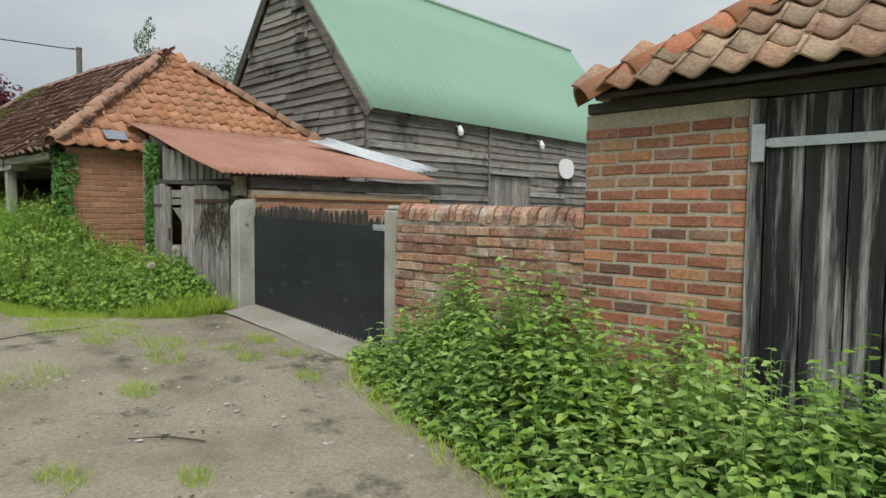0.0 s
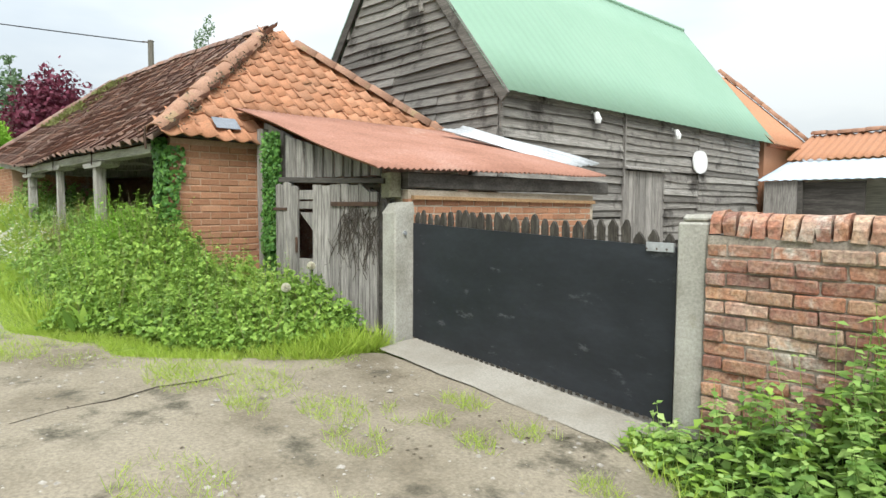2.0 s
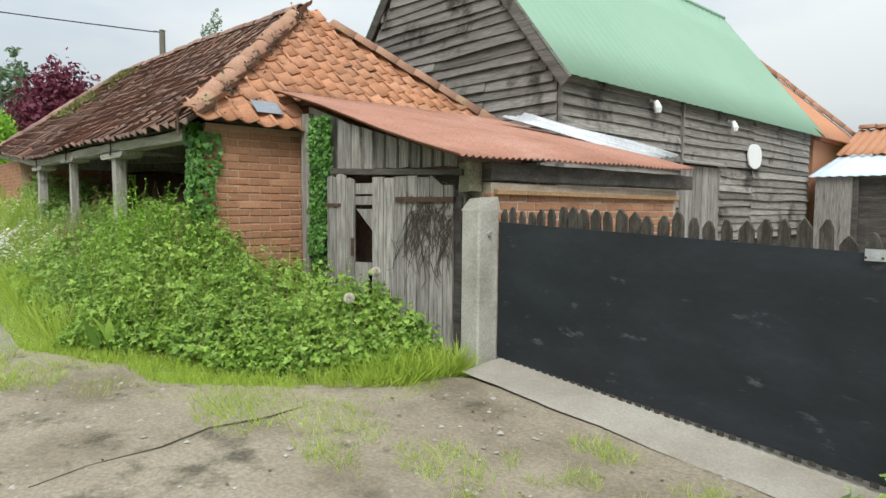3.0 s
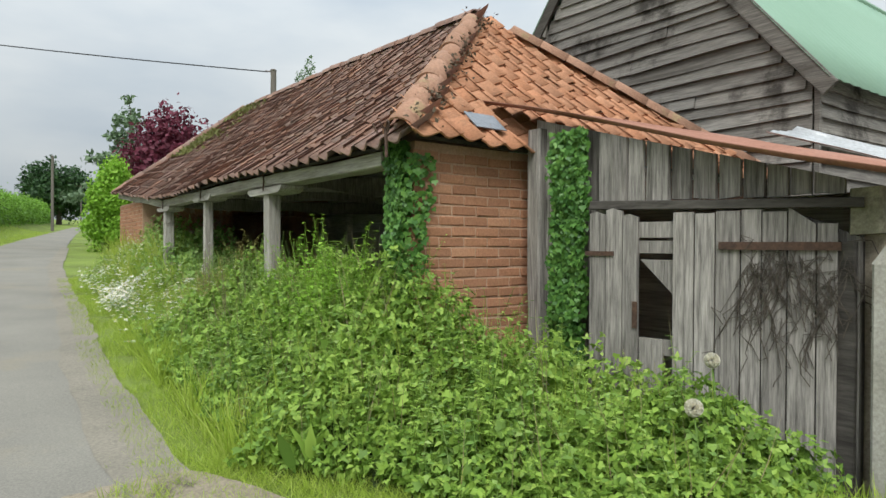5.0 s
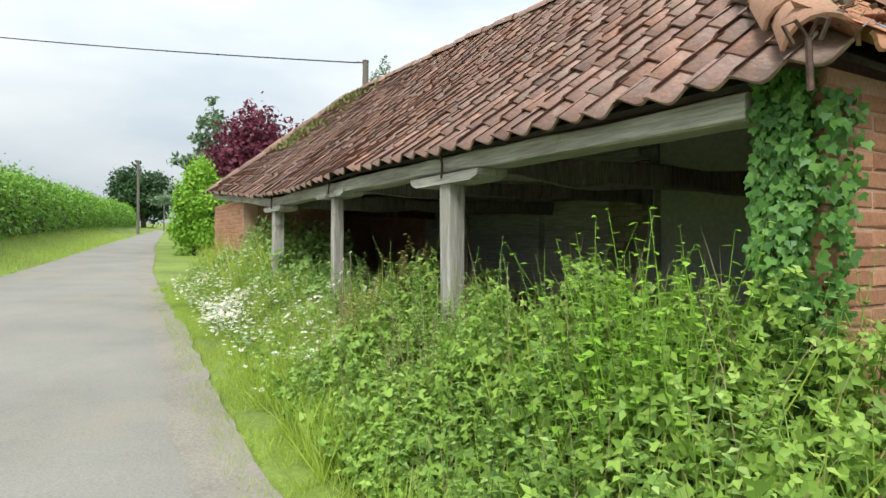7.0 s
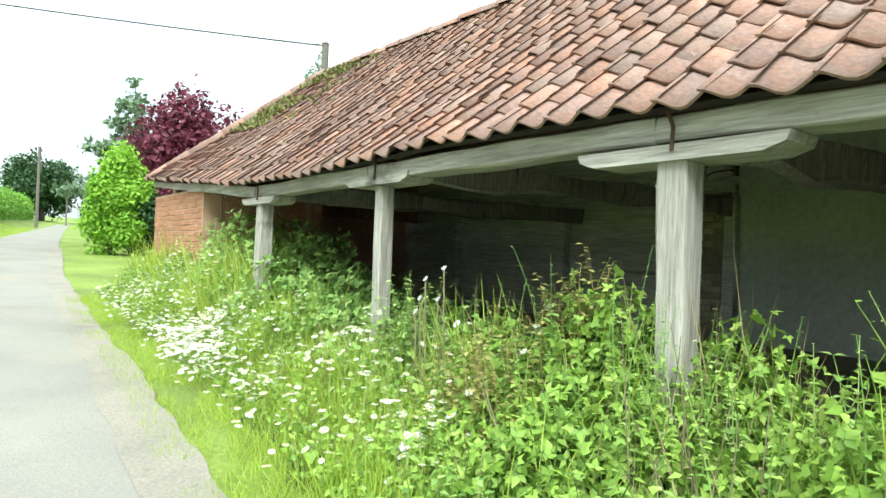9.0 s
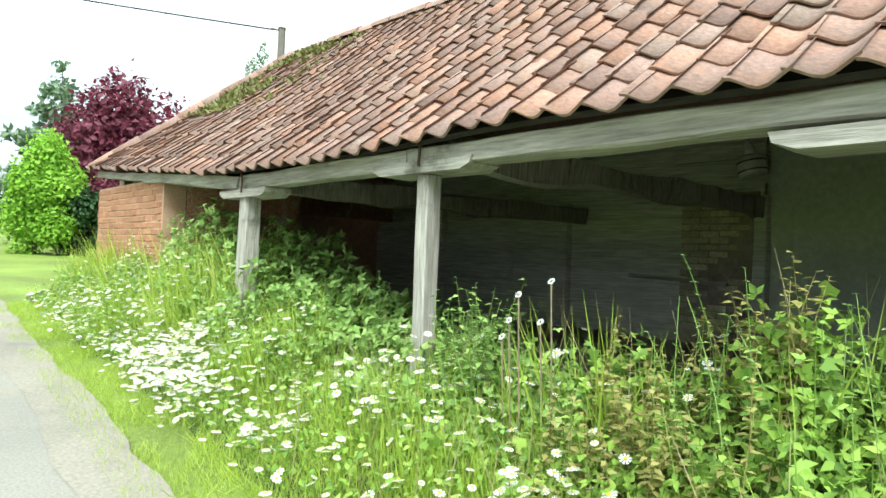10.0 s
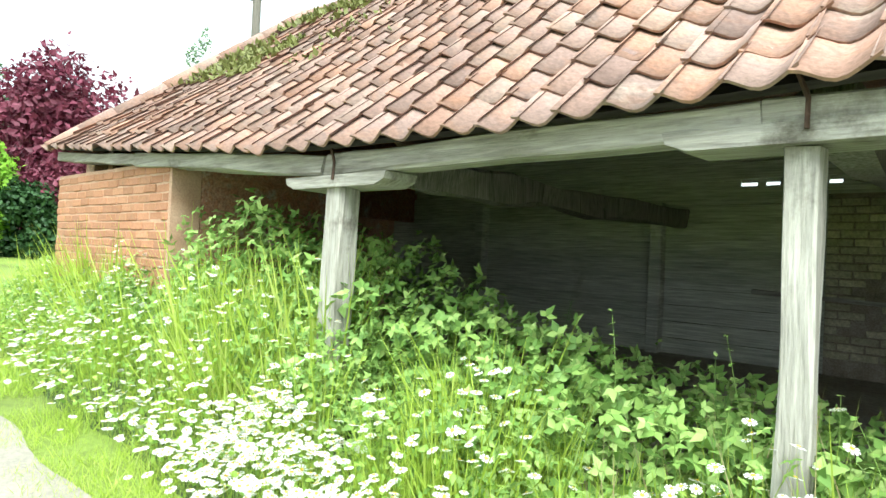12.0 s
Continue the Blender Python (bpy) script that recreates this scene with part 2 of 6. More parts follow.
M_ZINC = mk("dull_zinc_sheet", [(.34, .35, .36), (.44, .45, .46), (.5, .52, .53)], scale=1.5, fine=30, fine_amount=.2, rough=.5, bump=.15, dist=.004, metal=.3)
M_GALV = mk("galvanised_steel", [(.42, .44, .46), (.5, .52, .54), (.56, .58, .6)], scale=8, fine=60, fine_amount=.15, rough=.45, bump=.1, dist=.003, metal=.6)
M_TIN = mk("bright_tin", [(.6, .6, .58), (.72, .72, .7)], scale=9, fine=50, fine_amount=.2, rough=.35, bump=.15, dist=.004, metal=.25)
M_PALE_ROOF = mk("pale_blue_sheet", [(.48, .58, .68), (.55, .65, .75), (.62, .71, .8)], scale=.8, fine=20, fine_amount=.06, rough=.5, bump=.05, dist=.004)
M_WHITE = mk("white_board", [(.66, .66, .65), (.76, .76, .75)], scale=2, fine=20, fine_amount=.06, rough=.6, bump=0)
M_IRON = mk("rusty_iron", [(.05, .035, .028), (.09, .055, .04), (.13, .075, .05)], scale=9, fine=50, fine_amount=.4, rough=.7, bump=.4, dist=.004, metal=.3)
M_SLATE = mk("slate_patch", [(.17, .185, .21), (.24, .26, .29)], scale=5, fine=40, fine_amount=.2, rough=.5, bump=.2, dist=.004)
M_WIRE = mk("black_cable", [(.02, .02, .022), (.03, .03, .032)], scale=9, fine=30, bump=0)
M_POLE = mk("creosoted_pole", [(.12, .105, .09), (.19, .17, .15)], scale=2, stretch=(9, 9, .6), fine=12, bump=.4, dist=.01)
M_BARK = mk("bark", [(.06, .05, .04), (.12, .1, .08)], scale=5, stretch=(4, 4, 1), fine=30, bump=.7, dist=.02)
M_STEM = mk("dry_stem", [(.16, .13, .08), (.27, .22, .14)], scale=8, fine=40, bump=.2, dist=.003)
# dark green that paints the shade inside bank, nettles and hedge
M_UNDER = mk("inner_shade_green", [(.03, .04, .015), (.05, .075, .02), (.075, .11, .03)], scale=5, fine=25, fine_amount=.5, bump=.8, dist=.04)
M_LEAF = leaf_mat("bramble_leaf", [(.07, .14, .025), (.18, .3, .048), (.3, .45, .078), (.42, .53, .13)])
M_NETTLE = leaf_mat("nettle_leaf", [(.085, .17, .04), (.19, .32, .075), (.31, .45, .12), (.46, .56, .22)])
M_IVY = leaf_mat("ivy_leaf", [(0.03, 0.085, 0.02), (0.06, 0.15, 0.03), (0.105, 0.23, 0.045), (0.19, 0.35, 0.075)], thin=.2, rough=.4, patch=2.5)
M_GRASS = leaf_mat("grass_blade", [(0.2, 0.3, 0.035), (0.32, 0.44, 0.055), (0.42, 0.53, 0.085), (0.5, 0.53, 0.2)], thin=.35, patch=.7)
M_STRAW = leaf_mat("dry_grass", [(.27, .22, .11), (.36, .3, .17), (.3, .3, .13)], thin=.3)
M_SEED = leaf_mat("sorrel_seed", [(.2, .19, .06), (.32, .3, .1), (.42, .38, .14)], thin=.3)
M_PETAL = leaf_mat("white_petal", [(.75, .75, .73), (.82, .82, .8)], thin=.3)
M_YOLK = mk("yellow_disc", [(.6, .42, .03), (.7, .5, .05)], scale=30, fine=80, bump=0)
M_PUFF = leaf_mat("seed_fluff", [(0.750, 0.705, 0.600), (0.850, 0.850, 0.750)], thin=.5)
M_PURPLE = leaf_mat("copper_leaf", [(0.084, 0.019, 0.031), (0.144, 0.031, 0.054), (0.228, 0.054, 0.090)], thin=.3)
M_DARKLEAF = leaf_mat("oak_leaf", [(.02, .05, .018), (.035, .08, .025), (.055, .11, .035)], thin=.2)
M_LIME = leaf_mat("lime_green_leaf", [(.17, .33, .03), (.27, .48, .05), (.36, .55, .08)], thin=.35)
M_GREYLEAF = leaf_mat("grey_green_leaf", [(0.095, 0.149, 0.081), (0.135, 0.203, 0.108), (0.189, 0.257, 0.149)], thin=.25)
M_MOSS = leaf_mat("roof_moss", [(.1, .1, .03), (.16, .17, .05), (.2, .2, .08)], thin=.1)
M_HEDGE = leaf_mat("hedge_leaf", [(0.115, 0.230, 0.029), (0.196, 0.368, 0.052), (0.276, 0.483, 0.075)], thin=.3, patch=.4)
M_MOSSY = mk("mossy_stone", [(.12, .12, .07), (.2, .19, .13), (.26, .25, .18)], scale=6, fine=40, fine_amount=.4, bump=.6, dist=.01)
M_EARTH = mk("dry_shed_earth", [(.26, .23, .18), (.33, .3, .24), (.39, .35, .29)], scale=2, fine=30, fine_amount=.4, bump=.6, dist=.02)


# ---------------------------------------------------------------- building helpers
RNG = np.random.default_rng(7)
rnd = random.Random(11)
ORG = {}


def gz(x, y=0.0):
    """Height of the gently rising ground."""
    return -0.033 * x


def base(name, loc, label, category, group="", kind="", rz=0.0):
    e = new(name)
    e.empty_display_size = 0.2
    e.location = loc
    e.rotation_euler = (0, 0, radians(rz))
    ORG[e] = Vector(loc)
    return tagged(e, label, category, group, kind)


def mesh_of(bm, name, material, smooth=False):
    me = bpy.data.meshes.new(name)
    bmesh.ops.recalc_face_normals(bm, faces=bm.faces[:])
    if smooth:
        for f in bm.faces:
            f.smooth = True
    bm.to_mesh(me)
    bm.free()
    me.materials.append(material)
    return me


def part(name, bm, material, parent, label="", local=False, smooth=False, kind=""):
    """One mesh under a thing or a part; bm in the world's axes unless local."""
    top = parent
    while top.parent:
        top = top.parent
    if not local:
        bm.transform(Matrix.Translation(-ORG[top]))
    ob = new(name, mesh_of(bm, name, material, smooth))
    ob.parent = parent
    return tagged(ob, label, kind=kind)


def solo(name, bm, material, label, category, kind="", group="", smooth=False):
    ob = new(name, mesh_of(bm, name, material, smooth))
    return tagged(ob, label, category, group, kind)


def box(bm, x0, x1, y0, y1, z0, z1, bevel=0.0, m=None):
    r = bmesh.ops.create_cube(bm, size=1.0)
    vs = r["verts"]
    bmesh.ops.scale(bm, vec=(abs(x1 - x0), abs(y1 - y0), abs(z1 - z0)), verts=vs)
    bmesh.ops.translate(bm, vec=((x0 + x1) / 2, (y0 + y1) / 2, (z0 + z1) / 2), verts=vs)
    if bevel:
        es = list({e for v in vs for e in v.link_edges})
        vs = bmesh.ops.bevel(bm, geom=es, offset=bevel, segments=1, affect="EDGES")["verts"]
    if m is not None:
        bmesh.ops.transform(bm, matrix=m, verts=vs)
    return vs


def bx(*a, **k):
    bm = bmesh.new()
    box(bm, *a, **k)
    return bm


def prism(bm, ring, offset):
    """A closed solid: a ring of points and the same ring moved by offset."""
    a = [bm.verts.new(p) for p in ring]
    b = [bm.verts.new(Vector(p) + Vector(offset)) for p in ring]
    bm.faces.new(a)
    bm.faces.new(b[::-1])
    n = len(ring)
    for i in range(n):
        bm.faces.new((a[i], a[(i + 1) % n], b[(i + 1) % n], b[i]))


def tube(bm, pts, radii, sides=8):
    """A round bar along points."""
    pts = [Vector(p) for p in pts]
    rings = []
    for i, p in enumerate(pts):
        d = (pts[min(i + 1, len(pts) - 1)] - pts[max(i - 1, 0)]).normalized()
        a = d.orthogonal().normalized()
        b = d.cross(a)
        r = radii[i] if isinstance(radii, (list, tuple)) else radii
        rings.append([bm.verts.new(p + (a * math.cos(2 * math.pi * k / sides) + b * math.sin(2 * math.pi * k / sides)) * r) for k in range(sides)])
    for u, v in zip(rings, rings[1:]):
        for k in range(sides):
            bm.faces.new((u[k], u[(k + 1) % sides], v[(k + 1) % sides], v[k]))
    bm.faces.new(rings[0][::-1])
    bm.faces.new(rings[-1])


def hewn(bm, p0, p1, w, h, seg=10, wob=0.012, seed=0, up=(0, 0, 1)):
    """A hand-hewn timber from p0 to p1 with uneven faces and softened corners."""
    p0, p1 = Vector(p0), Vector(p1)
    d = (p1 - p0).normalized()
    side = d.cross(Vector(up)).normalized()
    upv = side.cross(d)
    prof = [(-.5, -.42), (-.42, -.5), (.42, -.5), (.5, -.42), (.5, .42), (.42, .5), (-.42, .5), (-.5, .42)]
    rings = []
    for i in range(seg + 1):
        c = p0.lerp(p1, i / seg)
        ring = []
        for k, (a, b) in enumerate(prof):
            q = c + side * a * w + upv * b * h
            nz = noise.noise_vector(q * 1.7 + Vector((seed, k * .3, 0)))
            ring.append(bm.verts.new(q + nz * wob))
        rings.append(ring)
    for u, v in zip(rings, rings[1:]):
        for k in range(8):
            bm.faces.new((u[k], u[(k + 1) % 8], v[(k + 1) % 8], v[k]))
    bm.faces.new(rings[0][::-1])
    bm.faces.new(rings[-1])


def fast_mesh(name, verts, polys, material, smooth=False):
    """A mesh from arrays: verts (n, 3), polys (m, k) with k corners each."""
    me = bpy.data.meshes.new(name)
    m, k = polys.shape
    me.vertices.add(len(verts))
    me.vertices.foreach_set("co", np.ascontiguousarray(verts, dtype=np.float32).ravel())
    me.loops.add(m * k)
    me.loops.foreach_set("vertex_index", np.ascontiguousarray(polys, dtype=np.int32).ravel())
    me.polygons.add(m)
    me.polygons.foreach_set("loop_start", np.arange(0, m * k, k, dtype=np.int32))
    me.polygons.foreach_set("loop_total", np.full(m, k, dtype=np.int32))
    if smooth:
        me.polygons.foreach_set("use_smooth", np.ones(m, dtype=bool))
    me.update(calc_edges=True)
    me.materials.append(material)
    return me


def unit(v):
    return v / np.maximum(np.linalg.norm(v, axis=1, keepdims=True), 1e-9)


def scatter(name, tmpl, tris, P, A, N, S, material):
    """Copies of a small shape: at P, its length along A, its face towards N, sized S."""
    A = unit(A)
    N = unit(N - A * np.sum(A * N, axis=1, keepdims=True))
    B = np.cross(A, N)
    t = np.asarray(tmpl, float)
    S = np.asarray(S, float).reshape(-1, 1, 1) if np.ndim(S) else np.full((len(P), 1, 1), S)
    v = P[:, None, :] + S * (t[None, :, 0:1] * B[:, None, :] + t[None, :, 1:2] * A[:, None, :] + t[None, :, 2:3] * N[:, None, :])
    f = np.asarray(tris)[None] + (np.arange(len(P)) * len(t))[:, None, None]
    return fast_mesh(name, v.reshape(-1, 3), f.reshape(-1, len(tris[0])), material)


LEAF = [(0, 0, 0), (-.3, .35, .07), (.3, .35, .07), (0, .45, -.03), (0, 1, -.06)]
LEAF_T = [(0, 2, 3), (0, 3, 1), (3, 2, 4), (3, 4, 1)]
TRIO, TRIO_T = [], []
for ang, sc, oy in ((0, 1.0, .25), (1.25, .85, .18), (-1.25, .85, .18)):
    o = len(TRIO)
    for x, y, z in LEAF:
        X, Y = x * sc, y * sc
        TRIO.append((X * math.cos(ang) - Y * math.sin(ang), oy + X * math.sin(ang) + Y * math.cos(ang), z - .04 * abs(ang)))
    TRIO_T += [(a + o, b + o, c + o) for a, b, c in LEAF_T]
IVY = [(0, .1, 0), (-.42, .05, .03), (-.5, .5, .03), (-.2, .6, -.02), (0, 1.05, -.05), (.2, .6, -.02), (.5, .5, .03), (.42, .05, .03)]
IVY_T = [(0, 2, 1), (0, 3, 2), (0, 4, 3), (0, 5, 4), (0, 6, 5), (0, 7, 6)]
BLADE = [(-.016, 0, 0), (.016, 0, 0), (-.013, .5, .04), (.013, .5, .04), (0, 1, .2)]
BLADE_T = [(0, 1, 3), (0, 3, 2), (2, 3, 4)]
DAISY, DAISY_T = [(0, 0, .04)], []
for k in range(9):
    a0 = 2 * math.pi * k / 9
    DAISY += [(math.cos(a0 - .22) * .95, math.sin(a0 - .22) * .95, 0.0), (math.cos(a0 + .22) * .95, math.sin(a0 + .22) * .95, 0.0)]
    DAISY_T.append((0, 1 + 2 * k, 2 + 2 * k))


def stuff(name, me, label, category):
    ob = new(name, me)
    return tagged(ob, label, category, kind="stuff")


def grass(name, P, h, material, label, lean=.35, thin=1.0):
    n = len(P)
    A = np.c_[RNG.normal(0, lean, (n, 2)), np.ones(n)]
    N = np.c_[RNG.normal(0, 1, (n, 2)), np.zeros(n)]
    me = scatter(name, [(x * thin, y, z) for x, y, z in BLADE], BLADE_T, P, A, N, h, material)
    return stuff(name, me, label, "grass")


def fbm(x, y, s=1.0, seed=0.0):
    return np.array([noise.fractal(Vector((a * s + seed, b * s - seed, seed)), 1.0, 2.0, 3) for a, b in zip(x, y)])


# ---------------------------------------------------------------- ground
XE = np.array([-400, -190, -115, -64, -45, -27, -20, -17, -13, -10, -9.2])
YE = np.array([48, 21.7, 11.2, 5.5, 3.5, 1.78, 1.42, 1.33, 1.1, 1.05, 1.1])
XL = np.array([-400, -190, -107, -51, -33, -26, -18, -9, 30])
YL = np.array([44, 18.4, 8.6, 1.5, -.53, -1.39, -1.9, -2.2, -2.4])


def edge_r(x):
    return np.interp(x, XE, YE)


def edge_l(x):
    return np.interp(x, XL, YL)


def sheet(name, xs, ys_of, lift, material, label, category, jag=0.0):
    """A ground sheet: for each x a row of y values, on the sloping ground."""
    rows = []
    for x in xs:
        ys = np.array(ys_of(x), float)
        if jag:
            ys[-1] += jag * noise.fractal(Vector((x * 1.3, 3.1, 0)), 1.0, 2.0, 4)
            ys[0] += jag * noise.fractal(Vector((x * 1.3, 9.1, 0)), 1.0, 2.0, 4)
        rows.append(np.c_[np.full(len(ys), x), ys, gz(x) + lift(x, ys)])
    v = np.array(rows)
    a, b = v.shape[:2]
    i = np.arange(a * b).reshape(a, b)
    q = np.stack([i[:-1, :-1], i[1:, :-1], i[1:, 1:], i[:-1, 1:]], -1).reshape(-1, 4)
    ob = new(name, fast_mesh(name, v.reshape(-1, 3), q[:, ::-1], material, True))
    return tagged(ob, label, category, kind="structure")


def bank(x, ys):
    """The far side of the lane rises to a low bank under the hedge."""
    d = edge_l(x) - ys
    return .75 * np.clip((d - .6) / 2.6, 0, 1) ** 1.5 * np.clip((-x - 4) / 12, 0, 1)


gx = np.concatenate([np.linspace(-900, -120, 14), np.linspace(-110, -34, 30), np.linspace(-32, 10, 100), np.linspace(14, 400, 14)])
gy = np.concatenate([np.linspace(-700, -40, 10), np.linspace(-34, 12, 110), np.linspace(16, 700, 14)])
sheet("ground", gx, lambda x: gy, lambda x, ys: bank(x, ys) - 0.012, M_FIELD, "green grassy ground rising gently along the lane", "ground")
lx = np.concatenate([np.linspace(-300, -60, 25), np.linspace(-58, 12, 280)])
sheet("road", lx, lambda x: np.linspace(edge_l(x), edge_r(x) if x < -9.2 else 1.1, 12), lambda x, ys: .008 + 0 * ys, M_ROAD,
      "narrow worn grey lane with dusty edges", "road", jag=.09)


sheet("lane_edge", np.linspace(-40, -9.3, 160), lambda x: np.linspace(edge_r(x) - .26, edge_r(x) + .12, 7), lambda x, ys: .0125 + 0 * ys, M_DUST,
      "strip of bare dusty earth along the lane", "verge", jag=.05)


def yard_top(x):
    return np.interp(x, [-9.6, -8.8, -8.1, -7.5, -7.1, -6.9, 8], [1.15, 1.7, 1.75, 2.4, 3.2, 3.62, 3.62])


sheet("yard", np.linspace(-9.6, 8, 160), lambda x: np.linspace(-1.2, yard_top(x), 30),
      lambda x, ys: np.array([.014 + .012 * noise.fractal(Vector((x * .9, y * .9, 5)), 1.0, 2.0, 4) for y in ys]) * np.clip((ys + 1.2) * 1.2, .0, 1), M_YARD,
      "dusty gravel yard with worn bare patches", "yard", jag=.12)
sheet("gate_slab", np.linspace(-6.95, -4.0, 24), lambda x: np.linspace(np.interp(x, [-6.95, -4.0], [3.62, 3.36]), np.interp(x, [-6.95, -4.0], [4.4, 4.1]), 6),
      lambda x, ys: .022 + .055 * np.clip((ys - 3.45) / .5, 0, 1), M_SLAB, "cracked concrete apron under the black gate", "paving", jag=.04)
sheet("inner_yard", np.linspace(-9.2, 6, 20), lambda x: np.linspace(3.9, 26, 20), lambda x, ys: .01 + 0 * ys, M_SLAB, "concrete farmyard floor behind the walls", "paving")

# ---------------------------------------------------------------- pieces: bricks, tiles, boards
CO, BL, BH = .0785, .232, .066


def brick_meshes(material, name, n=4, depth=.09, length=BL - .012, height=BH):
    out = []
    for k in range(n):
        bm = bmesh.new()
        vs = box(bm, 0, length, -.007, depth, 0, height, bevel=.006)
        for v in bm.verts:
            v.co += Vector((rnd.uniform(-.004, .004), rnd.uniform(-.003, .003) if v.co.y < .02 else 0, rnd.uniform(-.003, .003)))
        out.append(mesh_of(bm, name, material))
    return out


def lay_bricks(parent, org, u, nrm, length, z0, z1, material, skip=None, rough=.004, joint=.012):
    """Courses of stretchers on a wall face, from org along u, facing nrm. Bricks sit a little uneven in their joints."""
    full, half = brick_meshes(material, "brick", length=BL - joint, height=CO - joint), brick_meshes(material, "brick", 3, length=BL / 2 - joint, height=CO - joint)
    u, nrm = Vector(u).normalized(), Vector(nrm).normalized()
    turn = Matrix((u, -nrm, Vector((0, 0, 1)))).transposed().to_4x4()
    t = parent
    while t.parent:
        t = t.parent
    made = []
    for c in range(int((z1 - z0) / CO)):
        z = z0 + c * CO
        s = 0.0
        first = c % 2
        while s < length - .05:
            use_half = (s == 0 and first) or length - s < BL * .75
            w = BL / 2 if use_half else BL
            if s + w > length + .03:
                break
            if not (skip and skip(s, z)):
                ob = new("brick", rnd.choice(half if use_half else full))
                p = Vector(org) + u * s + nrm * rnd.uniform(-rough, rough) + Vector((0, 0, z - Vector(org).z + rnd.uniform(-.003, .003)))
                ob.matrix_basis = Matrix.Translation(p - ORG[t]) @ turn @ Matrix.Rotation(rnd.uniform(-.012, .012), 4, "Y")
                ob.parent = parent
                made.append(ob)
            s += w
    return made


def tile_mesh(name, material, w=.238, ln=.35, amp=.026, seg=8):
    """A clay pantile: an S-shaped section with a thick front lip."""
    bm = bmesh.new()
    rows = []
    for y, lift in ((0, .02), (ln, 0.0)):
        rows.append([bm.verts.new((w * i / seg - .015, y, lift + amp * math.cos(2 * math.pi * (i / seg) * .97) + (.010 if i == seg else 0))) for i in range(seg + 1)])
    low = [bm.verts.new((v.co.x, .004, v.co.z - .014)) for v in rows[0]]
    for i in range(seg):
        bm.faces.new((rows[0][i], rows[0][i + 1], rows[1][i + 1], rows[1][i])).smooth = True
        bm.faces.new((low[i], low[i + 1], rows[0][i + 1], rows[0][i]))
    me = bpy.data.meshes.new(name)
    bm.to_mesh(me)
    bm.free()
    me.materials.append(material)
    return me


GAUGE, COVER = .275, .205


def lay_tiles(parent, point, s_rows, x_cols, ok, mesh, field_mesh, near, jitter=.012, slip=.012):
    """Rows of pantiles on point(a, s); those for which near() is false are joined into one field. Returns the tile count."""
    t = parent
    while t.parent:
        t = t.parent
    V, F = [], []
    co = np.array([v.co for v in field_mesh.vertices])
    fc = np.array([p.vertices[:] for p in field_mesh.polygons])
    count = 0
    for r, s in enumerate(s_rows):
        for c, a in enumerate(x_cols):
            if not ok(a, s):
                continue
            p = point(a, s)
            ex = (point(a + .1, s) - point(a - .1, s)).normalized()
            ey = (point(a, s + .02) - point(a, s - .02)).normalized()
            ez = ex.cross(ey).normalized()
            ex = ey.cross(ez)
            m = Matrix((ex, ey, ez)).transposed().to_4x4()
            m.translation = p - ORG[t] + ez * (.03 + rnd.uniform(-.004, jitter)) + ey * rnd.gauss(0, slip) + ex * rnd.gauss(0, .005)
            m = m @ Matrix.Rotation(rnd.gauss(0, .025), 4, "Z") @ Matrix.Rotation(rnd.gauss(0, .012), 4, "Y")
            if near(a, s) and count < 300:
                ob = new("tile", mesh)
                ob.matrix_basis = m
                ob.parent = parent
                count += 1
            else:
                F.append(fc + len(V) * len(co))
                R3 = np.array(m.to_3x3())
                V.append(co @ R3.T + np.array(m.translation))
    if V:
        me = fast_mesh("tile_field", np.concatenate(V), np.concatenate(F), field_mesh.materials[0])
        me.polygons.foreach_set("use_smooth", np.tile(np.array([p.use_smooth for p in field_mesh.polygons]), len(V)))
        ob = new("tile_field", me)
        ob.parent = parent
        tagged(ob, "rows of overlapping clay pantiles", kind="stuff")
    return count


def half_round(name, material, r=.12, ln=.40, seg=8, taper=.9, thick=.016):
    bm = bmesh.new()
    rings = []
    for y, q in ((0, 1.0), (ln, taper)):
        rings.append([bm.verts.new((r * q * math.cos(math.pi * i / seg), y, r * q * math.sin(math.pi * i / seg))) for i in range(seg + 1)])
    inner = [bm.verts.new(((r - thick) * math.cos(math.pi * i / seg), .003, (r - thick) * math.sin(math.pi * i / seg))) for i in range(seg + 1)]
    for i in range(seg):
        bm.faces.new((rings[0][i], rings[1][i], rings[1][i + 1], rings[0][i + 1])).smooth = True
        bm.faces.new((inner[i], rings[0][i], rings[0][i + 1], inner[i + 1]))
    me = bpy.data.meshes.new(name)
    bm.to_mesh(me)
    bm.free()
    me.materials.append(material)
    return me


def lay_ridge(parent, p0, p1, mesh, step=.36, lift=0.0, name="ridge_tile"):
    p0, p1 = Vector(p0), Vector(p1)
    t = parent
    while t.parent:
        t = t.parent
    d = (p1 - p0).normalized()
    side = d.cross(Vector((0, 0, 1))).normalized()
    up = side.cross(d)
    n = int((p1 - p0).length / step)
    for i in range(n + 1):
        ob = new(name, mesh)
        m = Matrix((side, d, up)).transposed().to_4x4()
        m.translation = p0 + d * (i * step) + up * (lift + rnd.uniform(-.01, .012)) - ORG[t] + side * rnd.uniform(-.012, .012)
        ob.matrix_basis = m @ Matrix.Rotation(rnd.gauss(0, .03), 4, "Z") @ Matrix.Rotation(.035, 4, "X")
        ob.parent = parent


